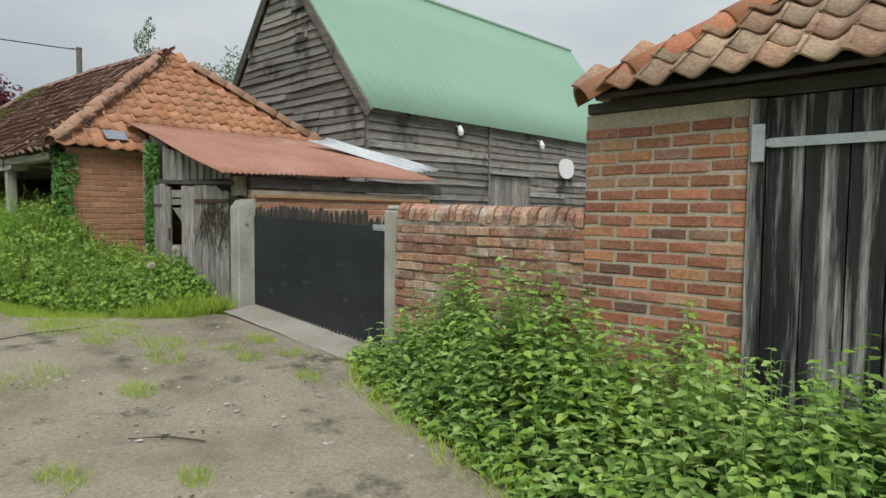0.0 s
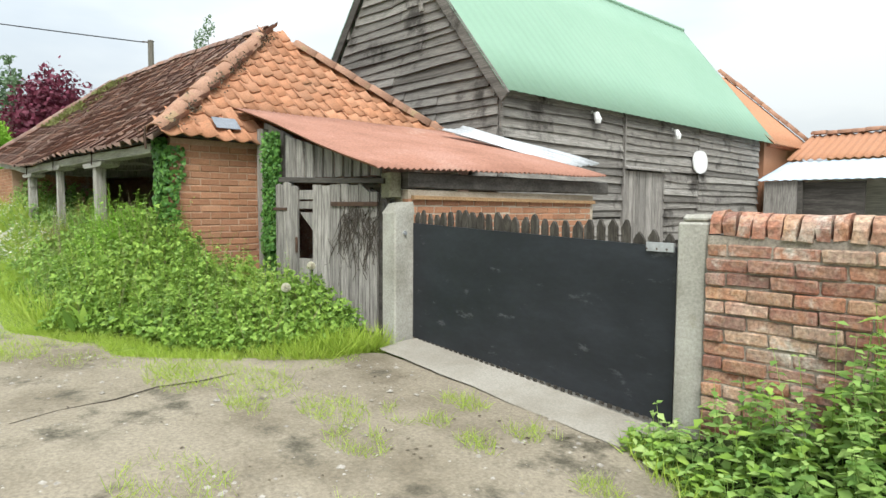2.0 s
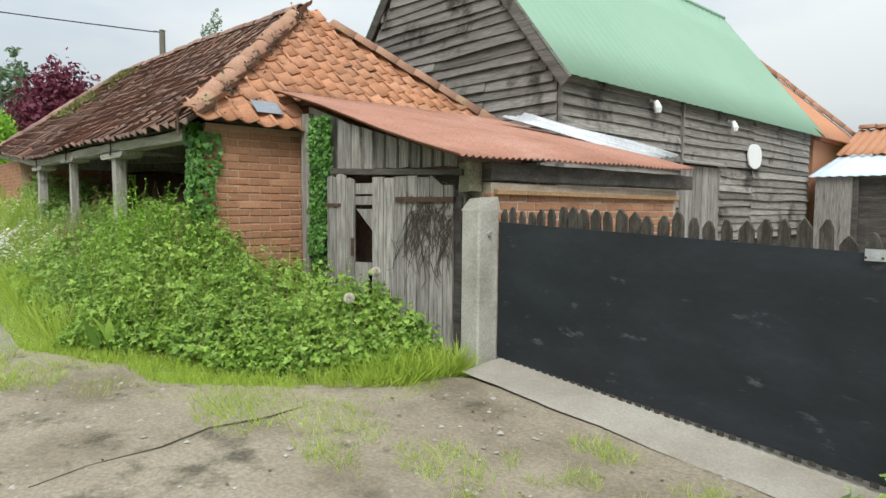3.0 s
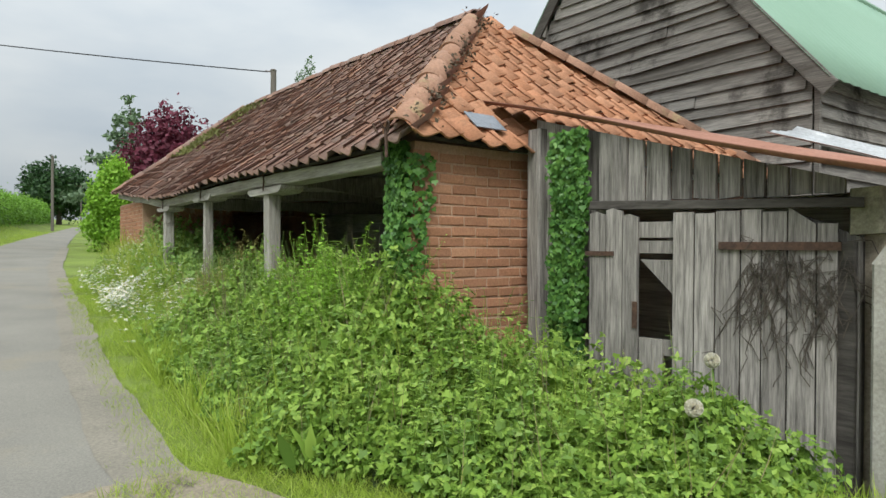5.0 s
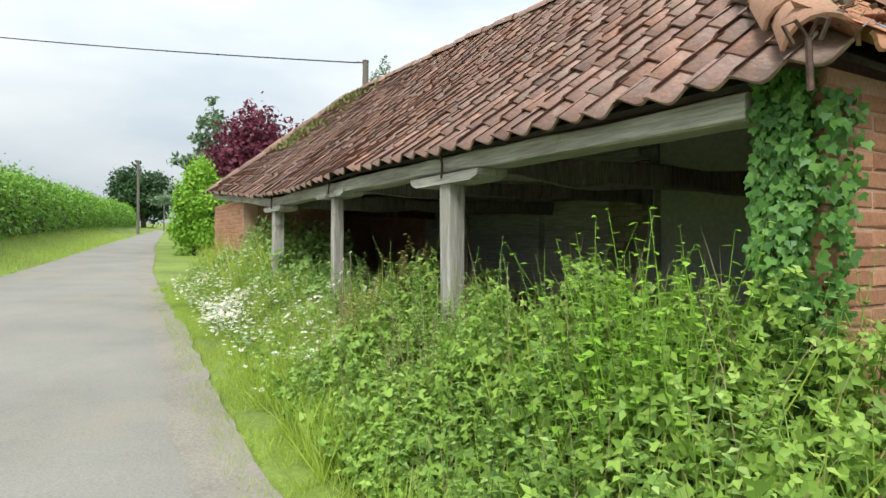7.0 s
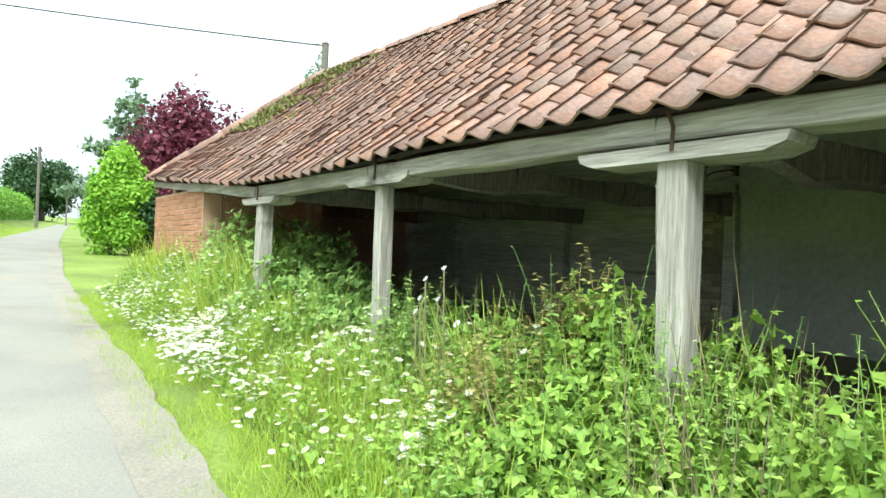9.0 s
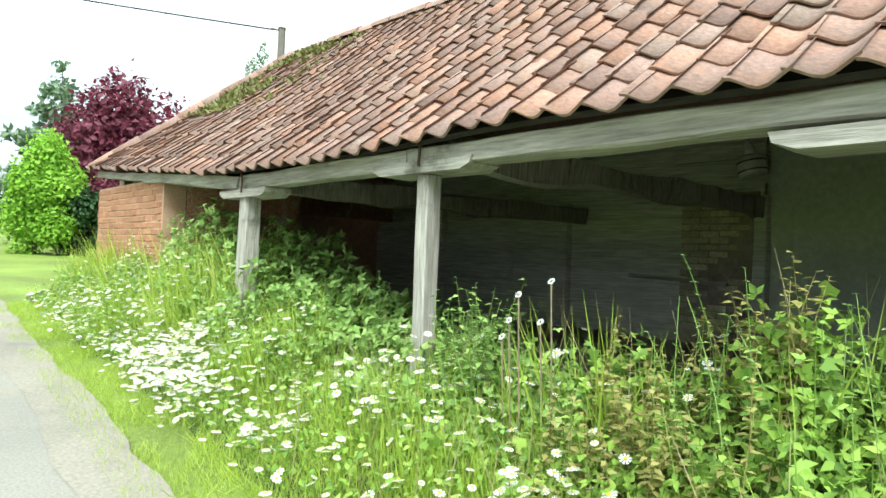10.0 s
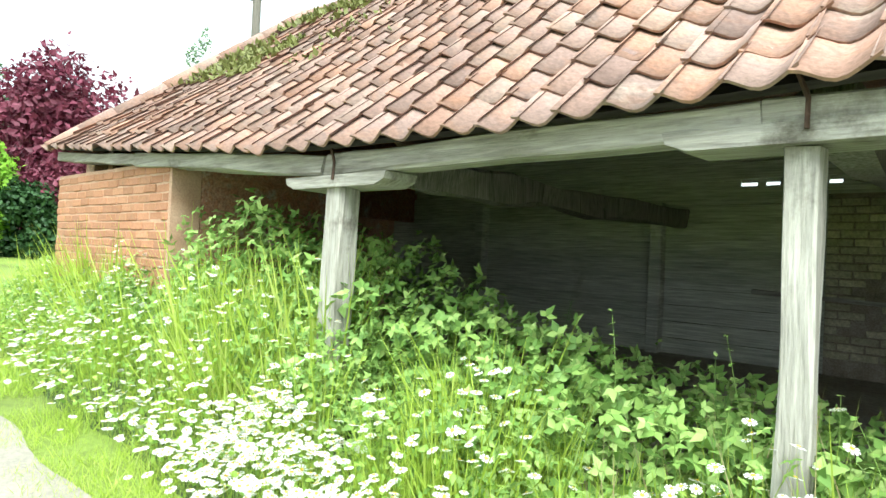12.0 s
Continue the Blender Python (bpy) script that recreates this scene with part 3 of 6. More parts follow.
def board(bm, p0, p1, h, t, out, seed, seg=10, wave=.014):
    """A feather-edged weatherboard between two lower corners, warped, thicker at its foot; out is the outward normal."""
    p0, p1, out = Vector(p0), Vector(p1), Vector(out)
    rings = []
    for i in range(seg + 1):
        c = p0.lerp(p1, i / seg)
        w = noise.noise(Vector((seed * 7.3, (c - p0).length * .55, 1.0))) * wave
        w2 = noise.noise(Vector((seed * 3.1, (c - p0).length * 1.6, 6.0))) * .012
        lo = c + Vector((0, 0, w))
        rings.append([bm.verts.new(lo + out * (t + w2)), bm.verts.new(lo + Vector((0, 0, h)) + out * .006), bm.verts.new(lo + Vector((0, 0, h))), bm.verts.new(lo)])
    for u, v in zip(rings, rings[1:]):
        for k in range(4):
            bm.faces.new((u[k], u[(k + 1) % 4], v[(k + 1) % 4], v[k]))
    bm.faces.new(rings[0][::-1])
    bm.faces.new(rings[-1])


def corrugated(bm, a, b, c, d, waves, amp, thick=.004, seg_v=6, sag=0.0, seed=0):
    """A corrugated sheet over the quad a b c d; the ribs run from edge ab to edge dc."""
    a, b, c, d = (Vector(p) for p in (a, b, c, d))
    n = (b - a).cross(d - a).normalized()
    if n.z < 0:
        n = -n
    nu = waves * 4
    grid = []
    for j in range(seg_v + 1):
        row = []
        for i in range(nu + 1):
            p = a.lerp(b, i / nu).lerp(d.lerp(c, i / nu), j / seg_v)
            q = noise.noise(Vector((i / nu * 3, j / seg_v * 2, seed))) * sag
            row.append(p + n * (amp * math.cos(i * math.pi / 2) + q))
        grid.append(row)
    top = [[bm.verts.new(p) for p in r] for r in grid]
    bot = [[bm.verts.new(p - n * thick) for p in r] for r in grid]
    for j in range(seg_v):
        for i in range(nu):
            bm.faces.new((top[j][i], top[j][i + 1], top[j + 1][i + 1], top[j + 1][i])).smooth = True
            bm.faces.new((bot[j][i], bot[j + 1][i], bot[j + 1][i + 1], bot[j][i + 1])).smooth = True
    for i in range(nu):
        for j in (0, seg_v):
            bm.faces.new((top[j][i], top[j][i + 1], bot[j][i + 1], bot[j][i]))
    for j in range(seg_v):
        for i in (0, nu):
            bm.faces.new((top[j][i], top[j + 1][i], bot[j + 1][i], bot[j][i]))


# ---------------------------------------------------------------- cart shed
def ez(x):
    return float(np.interp(x, [-23, -19.9, -17.5, -15.9, -14.1, -12, -9.8], [2.78, 2.51, 2.30, 2.28, 2.325, 2.275, 2.25]))


def rz(x):
    return float(np.interp(x, [-21, -16, -12.3], [4.78, 4.62, 4.42]))


EY, RY, SX0, SX1, HRUN = 2.52, 5.2, -9.66, -22.0, .6
shed = base("cart_shed", (-16.3, 5.2, gz(-16.3)), "open-fronted old cart shed with hipped brown pantile roof", "farm building")


def front(x, s):
    sag = -.05 * math.sin(math.pi * s) + .02 * noise.noise(Vector((x * .5, s * 2, 0)))
    return Vector((x, EY + s * (RY - EY), ez(x) + s * (rz(x) - ez(x)) + sag))


def end(y, s):
    sag = -.04 * math.sin(math.pi * s) + .02 * noise.noise(Vector((y * .6, s * 2, 4)))
    return Vector((-9.52 - s * 2.60, y, 2.30 + s * 2.13 + sag))


def roof_deck(bm, point, lo, hi, n=24, rows=6, drop=.035, thick=.03, s0=.05):
    """Boards under the tiles between lo(s) and hi(s)."""
    g = []
    for j in range(rows + 1):
        s = s0 + (1 - s0) * j / rows
        a, b = lo(s), hi(s)
        g.append([point(a + (b - a) * i / n, s) - Vector((0, 0, drop)) for i in range(n + 1)])
    top = [[bm.verts.new(p) for p in r] for r in g]
    bot = [[bm.verts.new(p - Vector((0, 0, thick))) for p in r] for r in g]
    for j in range(rows):
        for i in range(n):
            bm.faces.new((top[j][i], top[j][i + 1], top[j + 1][i + 1], top[j + 1][i]))
            bm.faces.new((bot[j][i], bot[j + 1][i], bot[j + 1][i + 1], bot[j][i + 1]))
    for i in range(n):
        bm.faces.new((top[0][i], bot[0][i], bot[0][i + 1], top[0][i + 1]))


bm = bmesh.new()
roof_deck(bm, front, lambda s: SX1 + s * HRUN, lambda s: SX0 - s * 2.6)
roof_front = part("roof_slope", bm, M_DARKWOOD, shed, "sagging front slope of brown clay pantiles")
def rear(x, s):
    """The rear slope, whose eave stands higher over the old boarded wall."""
    low = 3.1 if x <= -12.3 else ez(x)
    return Vector((x, 2 * RY - EY - s * (RY - EY), low + s * (rz(x) - low)))


bm = bmesh.new()
roof_deck(bm, rear, lambda s: SX1 + s * HRUN, lambda s: -12.3)
roof_deck(bm, rear, lambda s: -12.299, lambda s: min(-12.2, SX0 - s * 2.6) if s > .97 else SX0 - s * 2.6, n=6)
prism(bm, [(-12.3, 7.86, 2.2), (-12.3, 7.86, 3.08), (-12.3, 5.25, rz(-12.3) - .06)], (-.02, 0, 0))
roof_back = part("roof_slope", bm, M_TILE_I, shed)
bm = bmesh.new()
roof_deck(bm, end, lambda s: 2.60 + s * 2.6, lambda s: 7.8 - s * 2.6, n=12)
roof_end = part("hip_end", bm, M_DARKWOOD, shed, "hipped end of orange clay pantiles")
bm = bmesh.new()
roof_deck(bm, lambda y, s: Vector((SX1 + s * HRUN, y, 2.68 + s * 2.0)), lambda s: 2.60 + s * 2.6, lambda s: 7.8 - s * 2.6, n=12)
part("hip_end", bm, M_TILE_I, shed)

SL = 3.45
rows_s = [i * GAUGE / SL for i in range(13)]
lay_tiles(roof_front, front, rows_s, np.arange(-22.0, -9.6, COVER), lambda x, s: SX1 + s * HRUN - .12 < x < SX0 - .02 - s * 2.5,
          tile_mesh("tile", M_TILE), tile_mesh("tile_f", M_TILE_I), lambda x, s: -15.3 < x < -10.9)
lay_tiles(roof_end, end, [i * GAUGE / 3.56 for i in range(13)], np.arange(2.60, 7.9, COVER), lambda y, s: 2.52 + s * 2.55 < y < 7.8 - s * 2.6,
          tile_mesh("tile", M_TILE_END, amp=.022), tile_mesh("tile_f", M_TILE_END, amp=.022), lambda y, s: True)
HIP = half_round("hip_tile", M_HIP, .125, .42)
lay_ridge(roof_end, (-9.64, 2.58, 2.36), (-11.74, 4.85, 4.17), HIP, name="hip_tile")
lay_ridge(roof_end, (-9.64, 7.82, 2.36), (-11.74, 5.55, 4.17), HIP, name="hip_tile")
RT = half_round("ridge_tile", M_TILE, .105, .42)
for xa, xb in ((-12.08, -16.0), (-16.0, -21.2)):
    lay_ridge(roof_front, (xa, RY, rz(xa) + .02), (xb, RY, rz(xb) + .02), RT)
lay_ridge(roof_front, (-21.98, 2.55, 2.70), (-21.5, 5.1, 4.72), RT, name="hip_tile")
part("slate_patch", bx(-.11, .11, -.15, .15, -.004, .004, m=Matrix.Translation((-9.72, 3.42, 2.555)) @ Matrix.Rotation(.70, 4, "Y")), M_SLATE, roof_end, "grey slate patching a missing tile")

# iron bracket lamp-holder at the hip's foot
bm = bmesh.new()
tube(bm, [(-9.60, 2.46, 2.18), (-9.61, 2.46, 2.36)], .012, 6)
for dx, dy in ((.08, -.02), (-.04, -.08)):
    tube(bm, [(-9.61, 2.46, 2.36), (-9.61 + dx * .5, 2.46 + dy * .5, 2.42), (-9.61 + dx, 2.46 + dy, 2.40), (-9.61 + dx * .6, 2.46 + dy * .6, 2.34)], .008, 5)
part("hip_iron", bm, M_IRON, shed, "rusty scrolled hip iron at the roof corner")

# brick pier at the near corner
pier = part("pier", bx(-9.99, -9.712, 2.762, 3.96, gz(-9.9) - .1, 2.335), M_MORTAR_PIER, shed, "soft orange brick pier")
lay_bricks(pier, (-9.712, 2.75, gz(-9.7)), (0, 1, 0), (1, 0, 0), 1.2, gz(-9.7), 2.36, M_BRICK_PIER)
lay_bricks(pier, (-9.99, 2.762, gz(-9.7)), (1, 0, 0), (0, -1, 0), .27, gz(-9.7), 2.2, M_BRICK_PIER)
part("end_wall", bx(-10.05, -9.80, 3.97, 7.62, gz(-9.9) - .1, 2.30), M_BRICK_OLD, shed, "plain brick end wall")

# far brick bay
bm = bmesh.new()
prism(bm, [(-21.35, 2.95, 2.3), (-21.35, 7.6, 2.3), (-21.35, 7.6, 3.15), (-21.35, 5.2, 4.55), (-21.35, 2.95, 2.85)], (-.12, 0, 0))
part("gable", bm, M_BRICK_OLD, shed, "brick gable at the far end")
far = part("brick_bay", bx(-22.05, -19.35, 2.671, 2.92, gz(-21) - .1, 2.44), M_MORTAR_PIER, shed, "orange brick front bay")
lay_bricks(far, (-22.05, 2.671, gz(-21)), (1, 0, 0), (0, -1, 0), 2.7, .85, 2.44, M_BRICK_PIER)
part("end_wall", bx(-22.05, -21.8, 2.93, 7.62, gz(-21) - .1, 2.7), M_BRICK_OLD, shed)
part("cross_wall", bx(-19.6, -19.352, 2.93, 4.4, gz(-21) - .1, 2.5), M_BRICK_OLD, shed, "shaded brick cross wall")

# back wall, inner boards and floor
back = part("back_wall", bx(-21.8, -10.06, 7.6, 7.64, 0, 2.62), M_INSIDE, shed, "sooty boarded back wall")
for i in range(16):
    z = .2 + i * .19 + (.085 if i > 12 else 0)
    part("board", bx(-21.8, -14.68, 7.52 + .004 * (i % 2), 7.6, z, z + .182), M_INSIDE, back)
part("upper_lining", bx(-21.8, -12.3, 7.6, 7.64, 2.62, 2.683), M_INSIDE, back)
part("upper_lining", bx(-21.8, -12.3, 7.6, 7.64, 2.722, 3.2), M_INSIDE, back)
# a few gaps under the upper boards let daylight in
for xa, xb in ((-21.8, -16.45), (-16.28, -16.2), (-16.06, -15.84), (-15.74, -15.62), (-15.5, -12.3)):
    part("gap_strip", bx(xa, xb, 7.57, 7.6, 2.66, 2.76), M_INSIDE, back)
part("render_coat", bx(-14.62, -12.3, 7.50, 7.6, 2.62, 3.2), M_RENDER, back)
# a rendered stretch of wall, and bare coursed brick beside it
part("render_coat", bx(-14.62, -10.06, 7.50, 7.6, .2, 2.62), M_RENDER, back, "stained grey-green rendered wall")
brickwork = part("brick_panel", bx(-15.6, -14.72, 7.47, 7.518, .3, 2.56), M_MORTAR_OLD, back, "patch of bare coursed brickwork")
lay_bricks(brickwork, (-15.6, 7.47, .3), (1, 0, 0), (0, -1, 0), .88, .95, 2.52, M_BRICK_SOOT, skip=lambda a, z: noise.noise(Vector((a * 2, z * 1.5, 3))) > .25)
for x in (-19.9, -17.3, -14.66, -12.4):
    bm = bmesh.new()
    hewn(bm, (x, 7.45, .3), (x, 7.45, 2.5), .16, .14, seed=x, up=(1, 0, 0))
    part("wall_stud", bm, M_INSIDE, shed)
solo("shed_floor", bx(-21.8, -9.8, 2.9, 7.55, gz(-23) - .5, gz(-23) + .02), M_EARTH, "dark earth floor inside the cart shed", "floor", "structure")

# front plate, posts and bolsters
for xa, xb, nm in ((-9.95, -12.45, 1), (-12.45, -14.95, 2), (-14.95, -17.3, 3), (-17.3, -20.0, 4), (-20.0, -22.0, 5)):
    bm = bmesh.new()
    hewn(bm, (xa, 2.72, ez(xa) - .038), (xb + .003, 2.72, ez(xb) - .038), .20, .118 if nm < 5 else .10, seg=14, wob=.018, seed=nm)
    part("wall_plate", bm, M_BEAM, shed, "silvered oak wall plate along the eave")
for x, w, zt in ((-12.375, .14, 2.105), (-14.83, .11, 2.165), (-17.2, .15, 2.12)):
    bm = bmesh.new()
    hewn(bm, (x - (.1 if x < -17 else 0), 2.71, gz(x) - .1), (x, 2.70, zt), w, w, seg=12, wob=.014, seed=x, up=(0, 1, 0))
    part("post", bm, M_POST, shed, "weathered grey oak post")
    bm = bmesh.new()
    L = .50 if x > -14 else .45
    ring = [(x - L, 2.60, zt + .07), (x - L * .97, 2.60, zt + .03), (x - L * .8, 2.60, zt), (x + L * .8, 2.60, zt), (x + L * .97, 2.60, zt + .03), (x + L, 2.60, zt + .07)]
    prism(bm, ring, (0, .24, 0))
    part("bolster", bm, M_BEAM, shed, "carved oak bolster on its post")
    bm = bmesh.new()
    tube(bm, [(x + .02, 2.592, zt + .04), (x + .02, 2.60, zt + .14), (x - .01, 2.60, zt + .22)], .009, 6)
    part("iron_strap", bm, M_IRON, shed)
    # tie beam going back into the dark, slightly crooked
    bm = bmesh.new()
    hewn(bm, (x, 2.85, zt + .16), (x + .15, 7.5, zt + .2), .17, .2, seg=14, wob=.07, seed=x)
    part("tie_beam", bm, M_PLANK, shed, "crooked dark tie beam")
bm = bmesh.new()
for x in np.arange(-21.5, -10.6, .42):
    s1 = min(1.0, (x - SX1) / HRUN, (SX0 - x) / 2.6)
    a, b = front(x, .13), front(x, max(.2, s1 - .02))
    hewn(bm, a - Vector((0, 0, .11)), b - Vector((0, 0, .11)), .06, .08, seg=2, wob=.008, seed=x)
part("rafters", bm, M_DARKWOOD, shed)

# things hanging and leaning inside
lamp = base("hanging_lamp", (-14.70, 7.2, 2.70), "shiny dented metal lantern hanging inside the dark shed", "lamp")
tilt = Matrix.Translation((-14.68, 7.2, 2.69)) @ Matrix.Rotation(-.2, 4, "Y")


def turned(name, profile, material, label=""):
    bm = bmesh.new()
    tube(bm, [(0, 0, z) for z, r in profile], [r for z, r in profile], 16)
    bm.transform(tilt)
    part(name, bm, material, lamp, label, smooth=True)


turned("drum", [(0, .10), (.015, .135), (.06, .145), (.18, .145), (.22, .13), (.235, .09)], M_TIN, "bright tin drum")
for z in (.055, .155):
    turned("band", [(z - .008, .148), (z, .151), (z + .008, .148)], M_IRON)
turned("chimney", [(.235, .06), (.29, .05), (.36, .045), (.38, .03), (.43, .02)], M_TIN)
turned("hanger", [(.43, .007), (.55, .007), (.74, .007)], M_IRON)
bm = bmesh.new()
hewn(bm, (-16.25, 7.44, 1.55), (-15.0, 7.4, 1.50), .07, .05, seg=6, wob=.01, seed=8)
part("shelf_rail", bm, M_BEAM, shed, "loose grey rail fixed to the back wall")

# ---------------------------------------------------------------- lean-to
leanto = base("lean_to", (-8.4, 5.2, gz(-8.4)), "rusty-roofed plank lean-to built against the shed", "farm building")
bm = bmesh.new()
corrugated(bm, (-7.02, 3.62, 1.93), (-6.92, 7.25, 1.99), (-9.42, 6.62, 2.72), (-10.05, 3.66, 2.80), 48, .012, sag=.035, seed=2)
part("roof_sheet", bm, M_RUST, leanto, "rust-red corrugated iron roof")
bm = bmesh.new()
corrugated(bm, (-7.50, 7.30, 2.12), (-7.40, 7.82, 2.20), (-8.80, 6.60, 2.72), (-8.93, 6.14, 2.66), 5, .012, sag=.04, seed=5)
part("loose_sheet", bm, M_ZINC, leanto, "loose dull zinc sheet")


def lean_z(x):
    return float(np.interp(x, [-10.05, -7.02], [2.76, 1.88]))


def front_y(x):
    return float(np.interp(x, [-9.7, -8.9, -8.7, -7.35], [3.85, 3.78, 3.68, 3.98]))


# plank gable above the doors
x = -9.57
while x < -7.45:
    w = rnd.uniform(.10, .17)
    zb = 1.88 if x > -8.75 else gz(x)
    bm = bmesh.new()
    y = front_y(x + w / 2)
    ring = [(x, y, zb + rnd.uniform(-.01, .01)), (x + w - .008, y + .005, zb + rnd.uniform(-.01, .01)), (x + w - .008, y + .005, lean_z(x + w) - .03), (x, y, lean_z(x) - .03)]
    prism(bm, ring, (0, .025 + rnd.uniform(0, .01), 0))
    part("plank", bm, M_PLANK, leanto)
    x += w
bm = bmesh.new()
hewn(bm, (-9.5, 3.79, gz(-9)), (-9.52, 3.80, 2.5), .13, .11, seg=8, seed=2, up=(0, 1, 0))
part("corner_post", bm, M_PLANK, leanto, "grey corner post")
bm = bmesh.new()
hewn(bm, (-8.85, 3.66, 1.865), (-7.3, 3.95, 1.82), .06, .055, seg=8, wob=.008, seed=4)
part("lintel", bm, M_DARKWOOD, leanto, "dark timber lintel over the doors")
bm = bmesh.new()
hewn(bm, (-7.30, 4.02, 1.66), (-7.30, 4.02, 1.90), .15, .15, seg=4, seed=5, up=(0, 1, 0))
part("post_head", bm, M_MOSSY, leanto, "mossy head of the corner post")
bm = bmesh.new()
hewn(bm, (-7.40, 4.03, gz(-7.4)), (-7.40, 4.02, 1.62), .12, .12, seg=6, seed=6, up=(0, 1, 0))
part("corner_post", bm, M_DARKWOOD, leanto)
part("dark_lining", bx(-9.6, -7.3, 4.9, 4.95, gz(-8), 1.95), M_INSIDE, leanto)

# yard wall of the lean-to
yw = part("yard_wall", bx(-7.36, -7.15, 4.12, 7.30, gz(-7.2) - .1, 1.74), M_MORTAR, leanto, "orange brick yard wall")
lay_bricks(yw, (-7.15, 4.12, gz(-7.2)), (0, 1, 0), (1, 0, 0), 3.16, .80, 1.74, M_BRICK_PIER)
bm = bmesh.new()
hewn(bm, (-7.2, 4.1, 1.83), (-7.12, 7.5, 1.84), .14, .16, seg=14, seed=9)
part("eaves_beam", bm, M_DARKWOOD, leanto, "dark rotting eaves beam")
bm = bmesh.new()
hewn(bm, (-7.12, 4.15, 1.66), (-7.12, 7.28, 1.65), .05, .04, seg=10, wob=.006, seed=12)
part("rail", bm, mk("ochre_rail", [(.3, .18, .09), (.38, .25, .13)], scale=3, bump=.3), leanto, "ochre wooden rail along the brickwork")

# the ruined pair of doors
lead = Vector((1.30, .36, 0)).normalized()
doorL = base("plank_door", (-8.66, 3.60, gz(-8.6)), "broken grey plank door with missing boards", "door", rz=math.degrees(math.atan2(.36, 1.30)))
for i, (s, w, z0, z1) in enumerate(((-.13, .11, .06, 1.52), (-.015, .11, .02, 1.54), (.1, .10, .05, 1.50))):
    bm = bmesh.new()
    ring = [(s, 0, z0), (s + w, 0, z0 + .02), (s + w, 0, z1 - .01), (s + w * .4, 0, z1 + .012), (s, 0, z1)]
    prism(bm, ring, (0, .024, 0))
    part("board", bm, M_PLANK, doorL, local=True)
for z, h in ((1.36, .10), (1.26, .08), (.62, .10)):
    part("rail", bx(-.1, .50, .026, .05, z, z + h), M_PLANK, doorL, local=True)
bm = bmesh.new()
prism(bm, [(.21, .027, 1.22), (.42, .027, 1.22), (.42, .027, 1.0)], (0, .02, 0))
part("brace", bm, M_PLANK, doorL, local=True)
part("hinge", bx(-.16, .04, -.012, 0, 1.24, 1.27), M_IRON, doorL, "rusty strap hinge", local=True)
part("board", bx(.21, .36, .01, .03, .04, .72), M_PLANK, doorL, local=True)
part("lock_plate", bx(.17, .2, -.012, 0, .78, .95), M_IRON, doorL, local=True)

doorR = base("plank_door", (-8.25, 3.71, gz(-8.1)), "weathered silver-grey plank door hung with dead ivy", "door", rz=math.degrees(math.atan2(.36, 1.30)))
s = 0.0
for i in range(7):
    w = (.13, .12, .14, .11, .13, .14, .10)[i]
    z1 = 1.50 + (.03, .02, .03, .035, .02, .045, -.05)[i]
    bm = bmesh.new()
    ring = [(s, 0, .03 + .02 * (i % 3)), (s + w - .008, 0, .04), (s + w - .008, 0, z1 - (.10 if i == 5 else 0)), (s, 0, z1)]
    prism(bm, ring, (0, .026, 0))
    part("board", bm, M_PLANK, doorR, local=True)
    s += w
part("strap_hinge", bx(.27, .88, -.022, 0, 1.305, 1.35), M_IRON, doorR, "rusty strap hinge", local=True)
for z in (.35, 1.25):
    part("ledge", bx(.02, .78, .027, .05, z, z + .11), M_PLANK, doorR, local=True)
bm = bmesh.new()
for k in range(70):
    q = Vector((rnd.uniform(.42, .92), -.012, rnd.uniform(1.15, 1.36)))
    pts = [q.copy()]
    for j in range(7):
        q = q + Vector((rnd.uniform(-.07, .07), rnd.uniform(-.006, .004), rnd.uniform(-.14, .03)))
        q.y = min(q.y, -.008)
        pts.append(q.copy())
    tube(bm, pts, .003, 4)
part("dead_ivy", bm, M_BARK, doorR, "dead grey ivy stems", local=True)

jamb = base("door_jamb_boards", (-7.46, 3.99, gz(-7.4)), "two grey boards nailed beside the door", "board")
for s, w, h in ((-.0, .13, 1.45), (-.15, .13, 1.52)):
    bm = bmesh.new()
    prism(bm, [(s, 0, 0), (s + w, 0, 0), (s + w, 0, h - .05), (s, 0, h)], (0, .03, 0))
    part("board", bm, M_PLANK, jamb, local=True)

# ---------------------------------------------------------------- gate, posts and yard wall
gpost = base("gate_post", (-7.18, 3.94, gz(-7.18)), "lichened square concrete gate post with chamfered head", "gate post", "gate posts")
bm = bx(-7.235, -7.03, 3.86, 4.10, gz(-7.2) - .15, 1.52, bevel=.015)
part("shaft", bm, M_CONC, gpost)
bm = bmesh.new()
r0 = [(-7.235, 3.86, 1.505), (-7.03, 3.86, 1.505), (-7.03, 4.10, 1.505), (-7.235, 4.10, 1.505)]
r1 = [(-7.19, 3.91, 1.60), (-7.05, 3.89, 1.61), (-7.04, 4.09, 1.62), (-7.21, 4.09, 1.60)]
a, b = [bm.verts.new(p) for p in r0], [bm.verts.new(p) for p in r1]
bm.faces.new(b)
for i in range(4):
    bm.faces.new((a[i], a[(i + 1) % 4], b[(i + 1) % 4], b[i]))
part("head", bm, M_CONC, gpost)
bm = bmesh.new()
tube(bm, [(-7.03, 3.97, 1.32), (-7.005, 3.97, 1.32)], .018, 8)
part("bolt", bm, M_GALV, gpost)
gpost2 = base("gate_post", (-4.07, 3.78, gz(-4.07)), "slim grey concrete gate post beside the brick wall", "gate post", "gate posts")
part("shaft", bx(-4.165, -3.985, 3.69, 3.87, gz(-4) - .15, 1.485, bevel=.012), M_CONC, gpost2)
